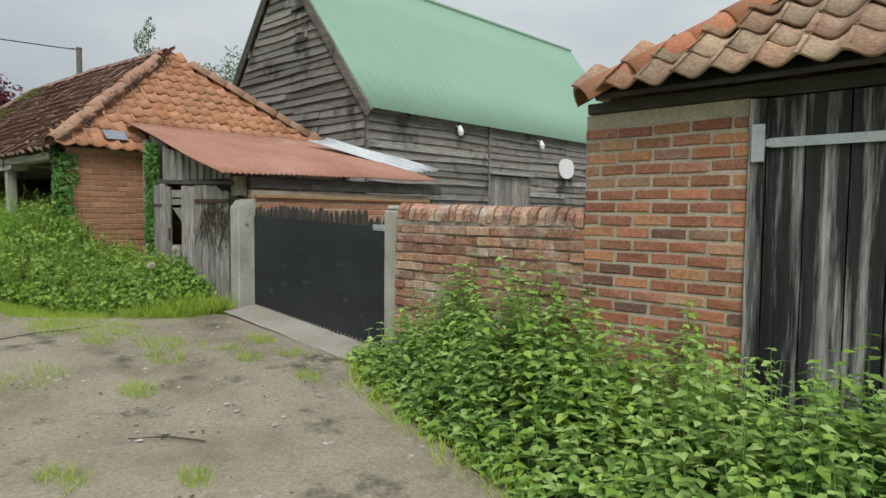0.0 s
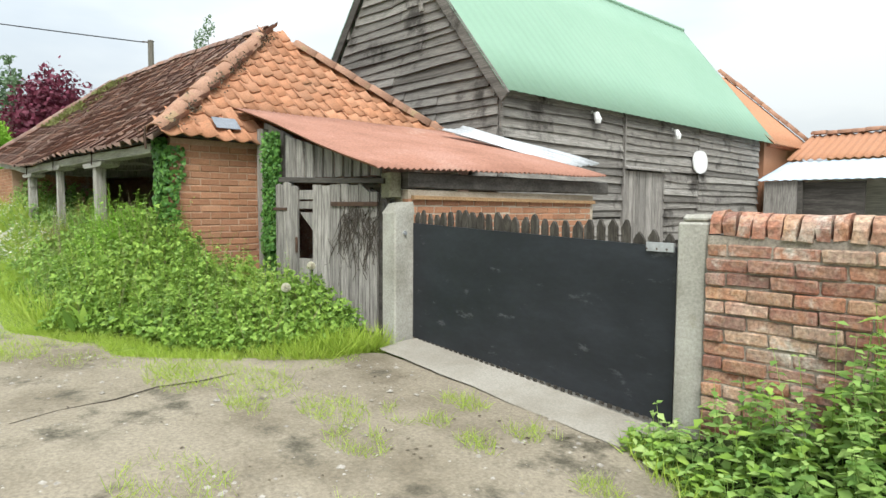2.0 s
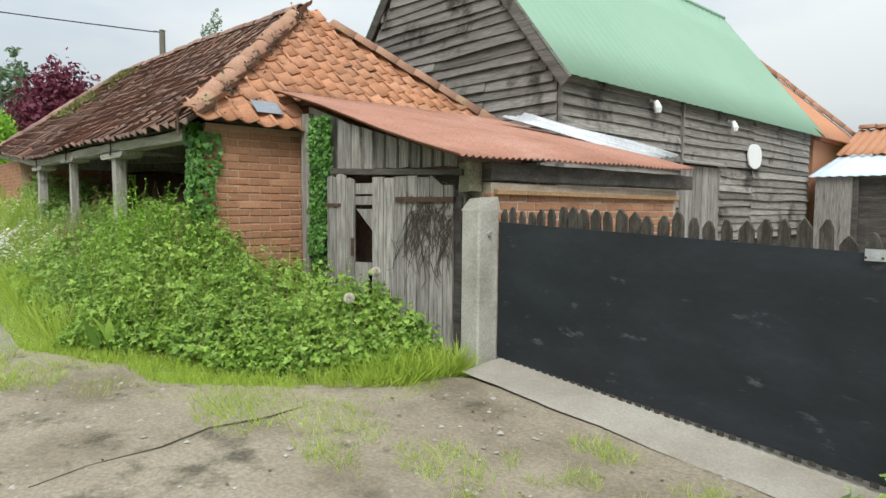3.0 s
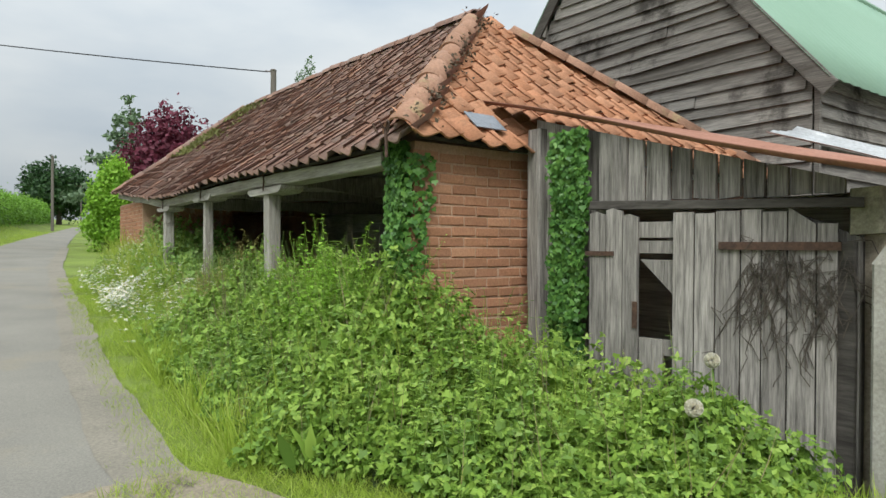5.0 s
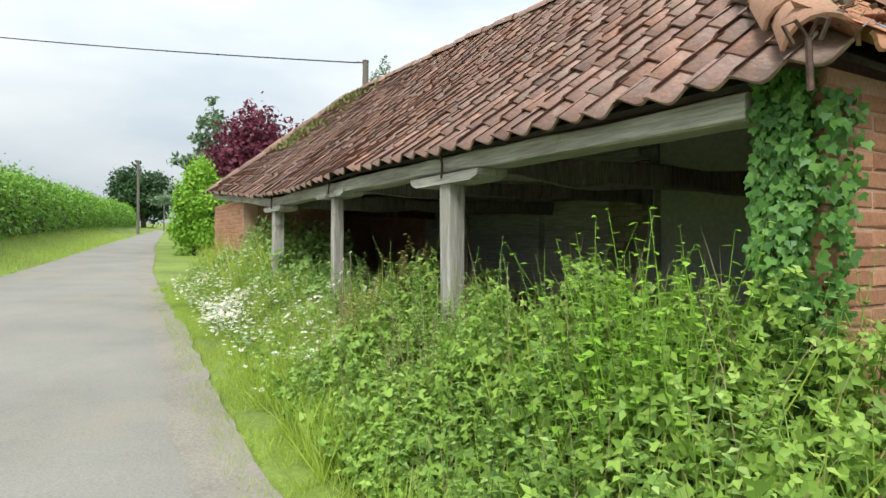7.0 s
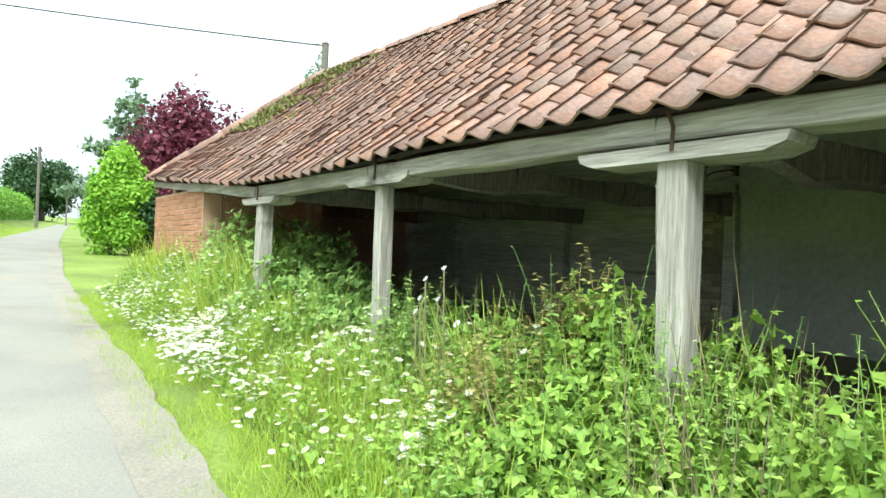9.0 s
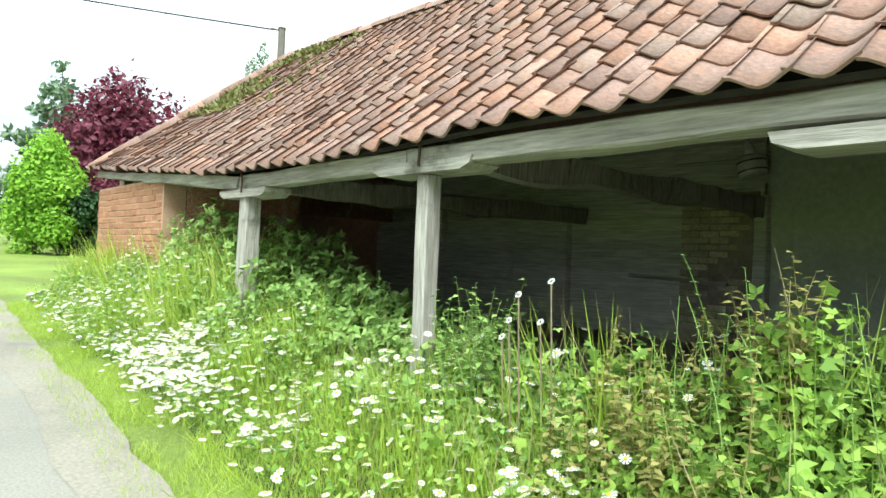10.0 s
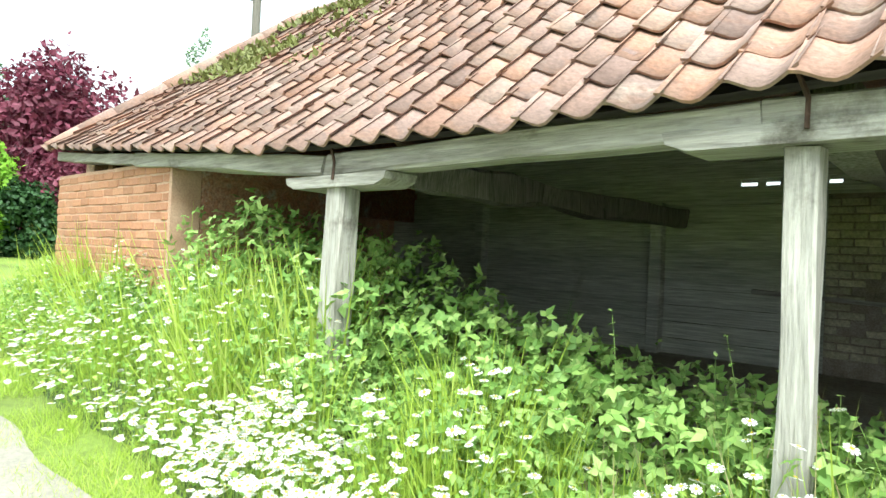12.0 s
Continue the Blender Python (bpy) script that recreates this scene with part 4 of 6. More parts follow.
part("head", bx(-4.15, -4.0, 3.705, 3.855, 1.48, 1.53, bevel=.02), M_CONC, gpost2)

GA, GB = Vector((-7.01, 4.06, 0)), Vector((-4.18, 3.76, 0))
GL = (GB - GA).length
gate = base("farm_gate", (GA.x, GA.y, gz(-7) + .05), "black sheet-clad wooden gate with rotting pickets", "gate", rz=math.degrees(math.atan2(GB.y - GA.y, GB.x - GA.x)))
bm = bmesh.new()
gl = [(0.01, 0, .03), (GL - .02, 0, -.04), (GL - .02, 0, 1.05), (.6, 0, 1.115), (0.01, 0, 1.135)]
prism(bm, gl, (0, .012, 0))
part("sheet", bm, M_GATE, gate, "dull black steel sheet", local=True)
part("frame", bx(0.02, GL - .03, .013, .06, .9, 1.0), M_SPIKE, gate, local=True)
part("frame", bx(0.02, GL - .03, .013, .06, .1, .2), M_SPIKE, gate, local=True)
for i in range(27):
    s = .05 + i * (GL - .14) / 26
    w = rnd.uniform(.028, .042)
    ht = 1.255 - .03 * s / GL * 2 + rnd.uniform(-.03, .025) - (.05 if s > 2.5 else 0)
    tilt = rnd.uniform(-.012, .012)
    bm = bmesh.new()
    ring = [(s - w, .016, .95), (s + w, .016, .95), (s + w + tilt, .016, ht - .05), (s + w * .45 + tilt, .016, ht - rnd.uniform(0, .02)), (s + tilt, .016, ht),
            (s - w * .5 + tilt, .016, ht - rnd.uniform(0, .03)), (s - w + tilt, .016, ht - .05)]
    prism(bm, ring, (0, .022, 0))
    part("picket", bm, M_SPIKE, gate, local=True)
for i in range(40):
    s = .06 + i * (GL - .12) / 39
    z = .03 - .07 * s / GL
    part("tab", bx(s - .02, s + .018, -.006, 0, z - .02 + rnd.uniform(-.006, .006), z + .004), M_SPIKE, gate, local=True)
part("latch", bx(GL - .22, GL - .03, -.02, -.001, 1.02, 1.075), M_ZINC, gate, "peeling pale latch plate", local=True)
for k in range(3):
    part("screw", bx(GL - .22 + k * .07, GL - .21 + k * .07, -.024, -.02, 1.03, 1.04), M_IRON, gate, local=True)

wall = base("yard_wall", (-3.1, 3.78, gz(-3.1)), "weathered red brick yard wall with rounded brick coping", "wall")
core = part("core", bx(-3.975, -2.075, 3.672, 3.88, gz(-3) - .1, 1.415), M_MORTAR_OLD, wall)
lay_bricks(core, (-3.975, 3.661, gz(-3)), (1, 0, 0), (0, -1, 0), 1.83, .12, 1.415, M_BRICK_OLD, rough=.014)
cop = []
for k in range(3):
    bm = bmesh.new()
    pts = [(-.115, 0), (.115, 0)] + [(.115 * math.cos(a), .06 + .075 * math.sin(a)) for a in np.linspace(0, math.pi, 7)]
    prism(bm, [(0, p[0], p[1]) for p in pts], (.066, 0, 0))
    for v in bm.verts:
        v.co += Vector((rnd.uniform(-.006, .006), rnd.uniform(-.006, .006), rnd.uniform(-.006, .006)))
    cop.append(mesh_of(bm, "coping_brick", M_BRICK_OLD))
for i in range(24):
    ob = new("coping_brick", rnd.choice(cop))
    x = -3.965 + i * .0765
    ob.matrix_basis = Matrix.Translation(Vector((x, 3.776 + rnd.uniform(-.008, .008), 1.414 - .0016 * i + rnd.uniform(-.004, .006))) - ORG[wall]) @ Matrix.Rotation(rnd.gauss(0, .06), 4, "Y")
    ob.parent = wall

# ---------------------------------------------------------------- brick outhouse
out = base("outhouse", (.3, 4.9, gz(.3)), "small brick outhouse with mossy pantiles and black doors", "farm building")
oc = part("brick_wall", bx(-2.13, -1.13, 3.662, 3.88, -.1, 2.11), M_MORTAR, out, "patched red brick wall with wide lime joints")
lay_bricks(oc, (-2.13, 3.662, .05), (1, 0, 0), (0, -1, 0), 1.05, .07, 2.09, M_BRICK, joint=.018)
part("side_wall", bx(-2.13, -1.98, 3.88, 6.4, -.1, 2.11), M_BRICK_OLD, out)
part("back_wall", bx(-1.98, 3.2, 6.2, 6.4, -.1, 2.11), M_BRICK_OLD, out)
part("side_wall", bx(3.0, 3.2, 3.66, 6.2, -.1, 2.11), M_BRICK_OLD, out)
bm = bmesh.new()
hewn(bm, (-2.12, 3.73, 2.15), (3.2, 3.73, 2.15), .15, .075, seg=16, wob=.012, seed=21)
part("wall_plate", bm, M_DARKWOOD, out, "dark timber wall plate")
x = -1.12
i = 0
while x < 2.9:
    w = (.085, .19, .2, .17, .21)[i % 5]
    bm = bmesh.new()
    prism(bm, [(x, 3.66 + (-.02 if i == 0 else .015), .0), (x + w - .009, 3.66 + (-.02 if i == 0 else .015), 0), (x + w - .009, 3.66 + (-.02 if i == 0 else .015), 2.10), (x, 3.66 + (-.02 if i == 0 else .015), 2.10)], (0, .04, 0))
    part("frame" if i == 0 else "plank", bm, M_BLACKWOOD, out)
    x += w
    i += 1
bm = bmesh.new()
box(bm, -1.02, .9, 3.655, 3.667, 1.835, 1.885)
box(bm, -1.10, -1.035, 3.622, 3.637, 1.76, 1.96)
box(bm, -1.07, -1.00, 3.645, 3.657, 1.84, 1.88)
part("strap_hinge", bm, M_GALV, out, "galvanised strap hinge")


def oroof(x, s):
    return Vector((x, 3.44 + s * 1.5, 2.19 + s * 1.06 + .015 * noise.noise(Vector((x, s * 3, 2)))))


bm = bmesh.new()
roof_deck(bm, oroof, lambda s: -2.07 + 1.6 * s, lambda s: 3.4, n=16, rows=4)
orf = part("roof_slope", bm, M_DARKWOOD, out, "lichened orange and buff pantile roof")
bm = bmesh.new()
roof_deck(bm, lambda x, s: Vector((x, 6.44 - s * 1.5, 2.19 + s * 1.06)), lambda s: -2.07 + 1.6 * s, lambda s: 3.4, n=16, rows=4)
part("roof_slope", bm, M_TILE_OUT, out)
bm = bmesh.new()
roof_deck(bm, lambda y, s: Vector((-2.07 + 1.6 * s, y, 2.19 + s * 1.06)), lambda s: 3.44 + 1.5 * s, lambda s: 6.44 - 1.5 * s, n=8, rows=4)
part("hip_end", bm, M_TILE_OUT, out)
lay_tiles(orf, oroof, [i * .27 / 1.84 for i in range(7)], np.arange(-2.07, 3.2, COVER), lambda x, s: x > -2.07 + 1.6 * s - .05,
          tile_mesh("tile", M_TILE_OUT, amp=.03), tile_mesh("tile_f", M_TILE_OUT, amp=.03), lambda x, s: True, jitter=.02, slip=.018)
lay_ridge(orf, (-2.05, 3.47, 2.165), (-.54, 4.94, 3.24), half_round("hip_tile", M_RIDGE_RED, .12, .40), step=.34, name="hip_tile")
lay_ridge(orf, (-.54, 4.94, 3.27), (3.3, 4.94, 3.27), half_round("ridge_tile", M_RIDGE_RED, .12, .40), step=.34)

# ---------------------------------------------------------------- green-roofed barn
barn = base("barn", (-11.9, 13, gz(-11.9)), "tall weatherboarded barn with a pale green metal roof", "barn")
BX, BY, BR, RX = -9.17, 7.68, 18.25, -11.92
part("frame_box", bx(-14.6, BX - .02, BY + .03, BR - .02, gz(-12), 3.5), M_DARKWOOD, barn)
bm = bmesh.new()
prism(bm, [(-14.6, BY + .03, 3.4), (BX - .02, BY + .03, 3.4), (BX - .02, BY + .03, 3.5), (RX, BY + .03, 6.9), (-14.6, BY + .03, 3.5)], (0, .1, 0))
part("gable_lining", bm, M_DARKWOOD, barn)
bm = bmesh.new()
prism(bm, [(-14.6, BR - .1, 3.4), (BX - .02, BR - .1, 3.4), (BX - .02, BR - .1, 3.5), (RX, BR - .1, 6.9), (-14.6, BR - .1, 3.5)], (0, .1, 0))
part("gable_lining", bm, M_BOARD, barn)
k = 0
z = 1.9
while z < 6.85:
    h = .185
    xr = BX if z < 3.3 else BX - (z + .2 - 3.5) / 1.262
    xl = -14.6 if z < 3.3 else -14.6 + (z + .2 - 3.5) / 1.262
    cuts = [xl, xr]
    if rnd.random() < .55:
        cuts.insert(1, rnd.uniform(xl + .3 * (xr - xl), xr - .25 * (xr - xl)))
    for a, b in zip(cuts, cuts[1:]):
        bm = bmesh.new()
        dz = rnd.gauss(0, .012)
        droop = rnd.gauss(0, .03) if z > 4.6 else rnd.gauss(0, .01)
        board(bm, (a, BY, z + dz), (b - .01, BY, z + dz + droop), h * 1.25, rnd.uniform(.045, .08), (0, -1, 0), k, wave=.05 if z > 4 else .03)
        part("weatherboard", bm, M_BOARD, barn)
        k += 1
    z += .165
bm = bmesh.new()
hewn(bm, (-13.25, BY - .06, 5.25), (-13.3, BY - .06, 5.0), .06, .05, seg=3, seed=1, up=(0, 1, 0))
part("broken_board", bm, M_BOARD, barn)
bm = bmesh.new()
hewn(bm, (-11.0, BY - .08, 5.05), (-11.05, BY - .08, 5.35), .09, .04, seg=3, seed=1, up=(0, 1, 0))
part("broken_board", bm, M_BOARD, barn)
z = .9
while z < 3.45:
    for a, b in ((BY, 11.28), (11.36, 14.6), (14.63, BR)):
        if 1.0 < z < 2.3 and a > 11.3 and a < 12:
            a = 12.95
        bm = bmesh.new()
        dz = rnd.gauss(0, .01)
        board(bm, (BX, a, z + dz), (BX, b, z + dz + rnd.gauss(0, .02)), .2, rnd.uniform(.04, .07), (1, 0, 0), k, wave=.035)
        part("weatherboard", bm, M_BOARD, barn)
        k += 1
    z += .165 if z < 2.9 else .15
bm = bmesh.new()
hewn(bm, (BX + .05, 11.32, .6), (BX + .05, 11.32, 3.42), .07, .06, seg=6, seed=31, up=(0, 1, 0))
part("cover_strip", bm, M_PLANK, barn)
bm = bmesh.new()
hewn(bm, (BX + .04, BY - .01, .6), (BX + .04, BY - .01, 3.5), .06, .05, seg=6, seed=32, up=(0, 1, 0))
part("corner_board", bm, M_BOARD, barn)
x = 11.40
door = part("door", bx(BX - .01, BX + .02, 11.38, 12.93, .5, 2.36), M_DARKWOOD, barn, "plank door in the barn side")
while x < 12.9:
    part("plank", bx(BX + .02, BX + .045 + rnd.uniform(0, .01), x, x + .125, .5, 2.34), M_PLANK, door)
    x += .133
bm = bmesh.new()
prism(bm, [(BX + .02, 11.3, 2.46), (BX + .16, 11.3, 2.40), (BX + .16, 11.3, 2.37), (BX + .02, 11.3, 2.40)], (0, 1.72, 0))
part("door_hood", bm, M_PLANK, barn)
bm = bmesh.new()
prism(bm, [(BX + .07, 14.59 + .41 * math.cos(t) * (1 if abs(math.cos(t)) < .8 else .9), 2.68 + .27 * math.sin(t)) for t in np.linspace(0, 2 * math.pi, 17)[:-1]], (.03, 0, 0))
part("round_sign", bm, M_WHITE, barn, "blank white rounded board")
for y, z in ((10.15, 3.26), (13.25, 3.22)):
    bm = bmesh.new()
    tube(bm, [(BX + .06, y, z + .1), (BX + .16, y, z + .06), (BX + .2, y, z - .05), (BX + .2, y, z - .12)], [.03, .05, .07, .05], 8)
    part("flood_light", bm, M_WHITE, barn, "small white wall lamp")
for sgn in (1, -1):
    ex = RX + sgn * (RX - BX) * -1.0 + sgn * .2
    zl = 3.42
    bm = bmesh.new()
    corrugated(bm, (ex, BY - .12, zl), (ex, 19.05, zl), (RX, 19.15, 7.18), (RX, BY - .12, 7.08), 46, .008, seg_v=4)
    part("roof_sheet", bm, M_GREEN, barn, "pale green metal roof sheeting")
bm = bmesh.new()
tube(bm, [(RX, BY - .14, 7.07), (RX, 19.2, 7.17)], .07, 8)
part("ridge_cap", bm, M_GREEN, barn)
for sgn in (1, -1):
    ex = RX - sgn * (RX - BX) + sgn * .2
    bm = bmesh.new()
    hewn(bm, (ex, BY - .09, 3.30), (RX, BY - .09, 6.93), .04, .2, seg=8, wob=.006, seed=41)
    part("bargeboard", bm, M_DARKWOOD if sgn < 0 else M_BOARD, barn, "dark bargeboard")

# ---------------------------------------------------------------- yard buildings behind
stable = base("brick_barn", (-11.5, 20.6, gz(-11)), "red brick barn with an orange pantile roof", "farm building")
sb = part("brick_wall", bx(-14, -9.25, 18.9, 22.1, gz(-11), 3.55), M_BRICK_PIER, stable)
bm = bmesh.new()
corrugated(bm, (-8.95, 18.7, 3.42), (-8.95, 22.25, 3.42), (-11.6, 21.6, 6.0), (-11.6, 18.7, 6.0), 16, .03, seg_v=4)
part("roof_slope", bm, M_TILE_END, stable, "rows of orange pantiles")
bm = bmesh.new()
prism(bm, [(-8.95, 22.2, 3.40), (-14.2, 22.2, 3.40), (-11.6, 21.55, 5.95)], (0, -.3, 0))
part("gable", bm, M_BRICK_PIER, stable)
bm = bmesh.new()
for j in range(34):
    box(bm, -9.2, -9.1, 18.95 + j * .095, 19.0 + j * .095, 3.36, 3.46)
part("dentil_course", bm, M_BRICK, stable)
RTS = half_round("ridge_tile", M_HIP, .13, .42)
lay_ridge(stable, (-8.95, 22.25, 3.5), (-11.6, 21.6, 6.05), RTS, name="ridge_tile")
low = base("low_range", (-3, 20, gz(-3)), "low open range with pale sheet and orange tile roofs", "farm building")
bm = bmesh.new()
corrugated(bm, (-9.05, 17.95, 2.36), (5, 17.95, 2.36), (5, 20.0, 2.98), (-8.95, 20.0, 2.98), 60, .012, seg_v=3)
part("sheet_roof", bm, M_PALE_ROOF, low, "pale blue metal lean-to roof")
bm = bmesh.new()
corrugated(bm, (-9.0, 19.95, 3.02), (5, 19.95, 3.02), (5, 22.1, 3.9), (-9.0, 22.1, 3.9), 66, .03, seg_v=4)
part("tile_roof", bm, M_TILE_END, low, "mellow orange pantile roof")
bm = bmesh.new()
corrugated(bm, (-9.0, 24.2, 3.02), (5, 24.2, 3.02), (5, 22.1, 3.9), (-9.0, 22.1, 3.9), 30, .03, seg_v=3)
part("tile_roof", bm, M_TILE_END, low)
lay_ridge(low, (-9.0, 22.1, 3.92), (4.8, 22.1, 3.92), RTS)
part("back_wall", bx(-9, 5, 20.6, 20.8, gz(0), 3.0), M_INSIDE, low)
part("grey_panel", bx(-8.9, -8.05, 18.05, 18.12, gz(-8), 2.34), M_PLANK, low, "grey boarded end panel")
for x in (-8.02, -6.0, -3.9, -1.8):
    bm = bmesh.new()
    hewn(bm, (x, 18.1, gz(x)), (x, 18.1, 2.34), .12, .12, seg=4, seed=x, up=(0, 1, 0))
    part("post", bm, M_DARKWOOD, low)
part("dark_door", bx(-8.0, -6.6, 18.2, 18.25, gz(-8), 2.3), M_DARKWOOD, low)


# ---------------------------------------------------------------- plants along the wall and the shed
def bank_h(x, y):
    """Height of the wild growth above the ground, before its unevenness."""
    f = np.interp(x, [-23.6, -21, -19.5, -18.2, -17, -16, -14.5, -13.2, -12.5, -11.5, -10.4, -9.8, -9.2, -8.6, -7.7, -7.25],
                  [.85, 1.0, 1.1, 1.2, .85, .6, .6, .75, 1.05, .95, 1.22, 1.22, .85, .62, .5, .25])
    y0 = np.where(x < -9.5, edge_r(x) + .42, np.interp(x, [-9.5, -8.8, -8.1, -7.5, -7.2], [1.35, 1.9, 2.05, 2.6, 3.2]))
    w = np.clip((y - y0) / 1.15, 0, 1) ** .8
    back = np.where(x < -10.1, np.clip((3.6 - y) / .8, .25, 1), np.where(x < -9.6, np.clip((2.85 - y) / .2, 0, 1), 1.0))
    return f * w * back


def lumps(x, y, s):
    """Rounded clumps, highest at their middles."""
    return np.array([.42 - noise.voronoi(Vector((a * s, b * s, 1.7)))[0][0] for a, b in zip(x, y)])


def surface(x, y, rough=.5, s=1.4, seed=2.0):
    f = bank_h(x, y)
    return f * (1 + rough * fbm(x, y, s, seed) + .12 * fbm(x, y, 5.0, 7.0)) + np.clip(f * 1.6, 0, 1) * (.4 * lumps(x, y, 2.3) + .18 * lumps(x, y, 5.5))


def bank_points(n, x0, x1, y0, y1, deep=.9):
    x, y = RNG.uniform(x0, x1, n), RNG.uniform(y0, y1, n)
    keep = (y < np.interp(x, [-9.7, -8.7, -7.3], [2.72, 3.52, 3.75])) | (x < -10.15)
    x, y = x[keep], y[keep]
    h = surface(x, y)
    e = .06
    nx = -(surface(x + e, y) - h) / e
    ny = -(surface(x, y + e) - h) / e
    ok = h > .08
    x, y, h, nx, ny = x[ok], y[ok], h[ok], nx[ok], ny[ok]
    u = 1 - deep * RNG.beta(1, 2.4, len(x))
    P = np.c_[x, y, gz(x) + h * u]
    N = unit(np.c_[np.clip(nx, -2, 2), np.clip(ny, -2, 2) - .45, np.full(len(x), 1.7)])
    P = P + N * RNG.normal(0, .055, len(x))[:, None]
    return P, N, h


def leafy(name, P, N, size, material, label, category, tmpl=LEAF, tris=LEAF_T, spread=.6, droop=.2):
    n = len(P)
    Nn = unit(N + RNG.normal(0, spread, (n, 3)))
    A = RNG.normal(0, 1, (n, 3)) - np.c_[np.zeros((n, 2)), np.full(n, droop)]
    S = size * RNG.uniform(.6, 1.25, n)
    return stuff(name, scatter(name, tmpl, tris, P, A, Nn, S, material), label, category)


# a dark sheet at half height, coloured as the shade inside the growth
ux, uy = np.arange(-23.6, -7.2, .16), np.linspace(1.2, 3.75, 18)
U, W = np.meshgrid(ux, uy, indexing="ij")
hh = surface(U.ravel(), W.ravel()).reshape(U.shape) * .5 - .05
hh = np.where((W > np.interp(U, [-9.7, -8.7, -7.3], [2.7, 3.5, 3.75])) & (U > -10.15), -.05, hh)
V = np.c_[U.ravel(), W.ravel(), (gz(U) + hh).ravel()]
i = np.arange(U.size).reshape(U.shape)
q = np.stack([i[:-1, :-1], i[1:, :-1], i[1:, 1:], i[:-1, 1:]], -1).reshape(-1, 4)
stuff("undergrowth", fast_mesh("undergrowth", V, q, M_UNDER, True), "dark green sheet painted as the shade beneath the brambles", "undergrowth")

P, N, h = bank_points(66000, -13.6, -7.3, 1.25, 3.7)
leafy("bramble", P, N, .046, M_LEAF, "dense green bramble bank in front of the shed", "bramble", TRIO, TRIO_T, spread=.42)
P, N, h = bank_points(3500, -14.2, -7.3, 1.25, 3.7, deep=.35)
leafy("broad_weeds", P, N, .06, M_LEAF, "broad lobed leaves among the brambles", "wild plant", IVY, IVY_T, spread=.35)
P, N, h = bank_points(26000, -22.6, -13.4, 2.3, 3.6)
leafy("bramble", P, N, .05, M_NETTLE, "green nettles and bramble along the open shed front", "bramble", TRIO, TRIO_T, spread=.45)
P, N, h = bank_points(15000, -22.6, -13.0, 1.35, 2.6, deep=.6)
leafy("meadow_leaves", P, N, .042, M_LEAF, "low meadow leaves among the daisies", "wild plant", spread=.7)


def shoots(name, n, x0, x1, y0, y1, hmin, hmax, material, label, leaf=.06, pairs=True, step=.055, base_h=None, stem_r=.004, lean=.18, size_top=.5):
    """Upright stems with leaves in pairs, shorter towards the tip."""
    bm_v, bm_f, LP, LA, LN, LS = [], [], [], [], [], []
    xs, ys = RNG.uniform(x0, x1, n), RNG.uniform(y0, y1, n)
    hs = base_h(xs, ys) if base_h else np.zeros(n)
    off = 0
    for x, y, h0 in zip(xs, ys, hs):
        if base_h and h0 < .05:
            continue
        L = rnd.uniform(hmin, hmax)
        d = Vector((rnd.gauss(0, lean), rnd.gauss(0, lean) - .05, 1)).normalized()
        bend = Vector((rnd.gauss(0, .12), rnd.gauss(0, .12), 0))
        p0 = Vector((x, y, gz(x) + max(0, h0 * .75)))
        k = max(3, int(L / step))
        pts = [p0 + d * (L * j / k) + bend * (j / k) ** 2 * L for j in range(k + 1)]
        for j, p in enumerate(pts):
            r = stem_r * (1 - .7 * j / k)
            for a in range(3):
                bm_v.append((p.x + r * math.cos(a * 2.09), p.y + r * math.sin(a * 2.09), p.z))
            if j:
                o = off + (j - 1) * 3
                for a in range(3):
                    b = (a + 1) % 3
                    bm_f.append((o + a, o + b, o + 3 + b, o + 3 + a))
        off += 3 * (k + 1)
        turn = rnd.uniform(0, 3.1)
        for j in range(1, k + 1):
            turn += 1.57 if pairs else 2.4
            for sgn in ((0, math.pi) if pairs else (0,)):
                a = turn + sgn + rnd.gauss(0, .2)
                LP.append(pts[j])
                LA.append((math.cos(a), math.sin(a), rnd.uniform(-.35, .25)))
                LN.append((-.3 * math.cos(a) + rnd.gauss(0, .2), -.3 * math.sin(a) + rnd.gauss(0, .2), 1))
                LS.append(leaf * (1 - size_top * j / k) * rnd.uniform(.75, 1.2))
    stuff(name + "_stems", fast_mesh(name + "_stems", np.array(bm_v), np.array(bm_f), M_STEM if material is M_STRAW else material), label, "wild plant")
    return stuff(name, scatter(name, LEAF, LEAF_T, np.array([tuple(p) for p in LP]), np.array(LA), np.array(LN), np.array(LS), material), label, "wild plant")


shoots("bramble_shoots", 260, -13.4, -7.9, 1.5, 2.9, .18, .5, M_LEAF, "upright bramble shoots above the bank", leaf=.07, pairs=False, base_h=surface, lean=.4)
shoots("bramble_shoots", 90, -22.0, -13.4, 2.0, 3.0, .2, .45, M_NETTLE, "weed shoots beside the shed posts", leaf=.06, base_h=surface)
shoots("nettle_tops", 240, -13.2, -7.5, 1.5, 3.4, .2, .45, M_NETTLE, "nettles growing through the brambles", leaf=.075, base_h=surface)
shoots("bramble_shoots", 60, -10.5, -9.75, 2.05, 2.5, .45, .85, M_LIME, "bright young shoots standing over the bank", leaf=.075, pairs=False, base_h=surface, lean=.2)
shoots("nettle_spires", 55, -13.3, -10.7, 2.2, 2.7, .4, .75, M_NETTLE, "tall nettle spires before the dark shed", leaf=.05, base_h=surface, lean=.1, size_top=.7, step=.045)
shoots("thistle", 34, -14.42, -14.15, 2.45, 2.75, .4, .7, M_NETTLE, "bushy green thistle beside the oak post", leaf=.07, pairs=False, base_h=surface, lean=.16, step=.03)
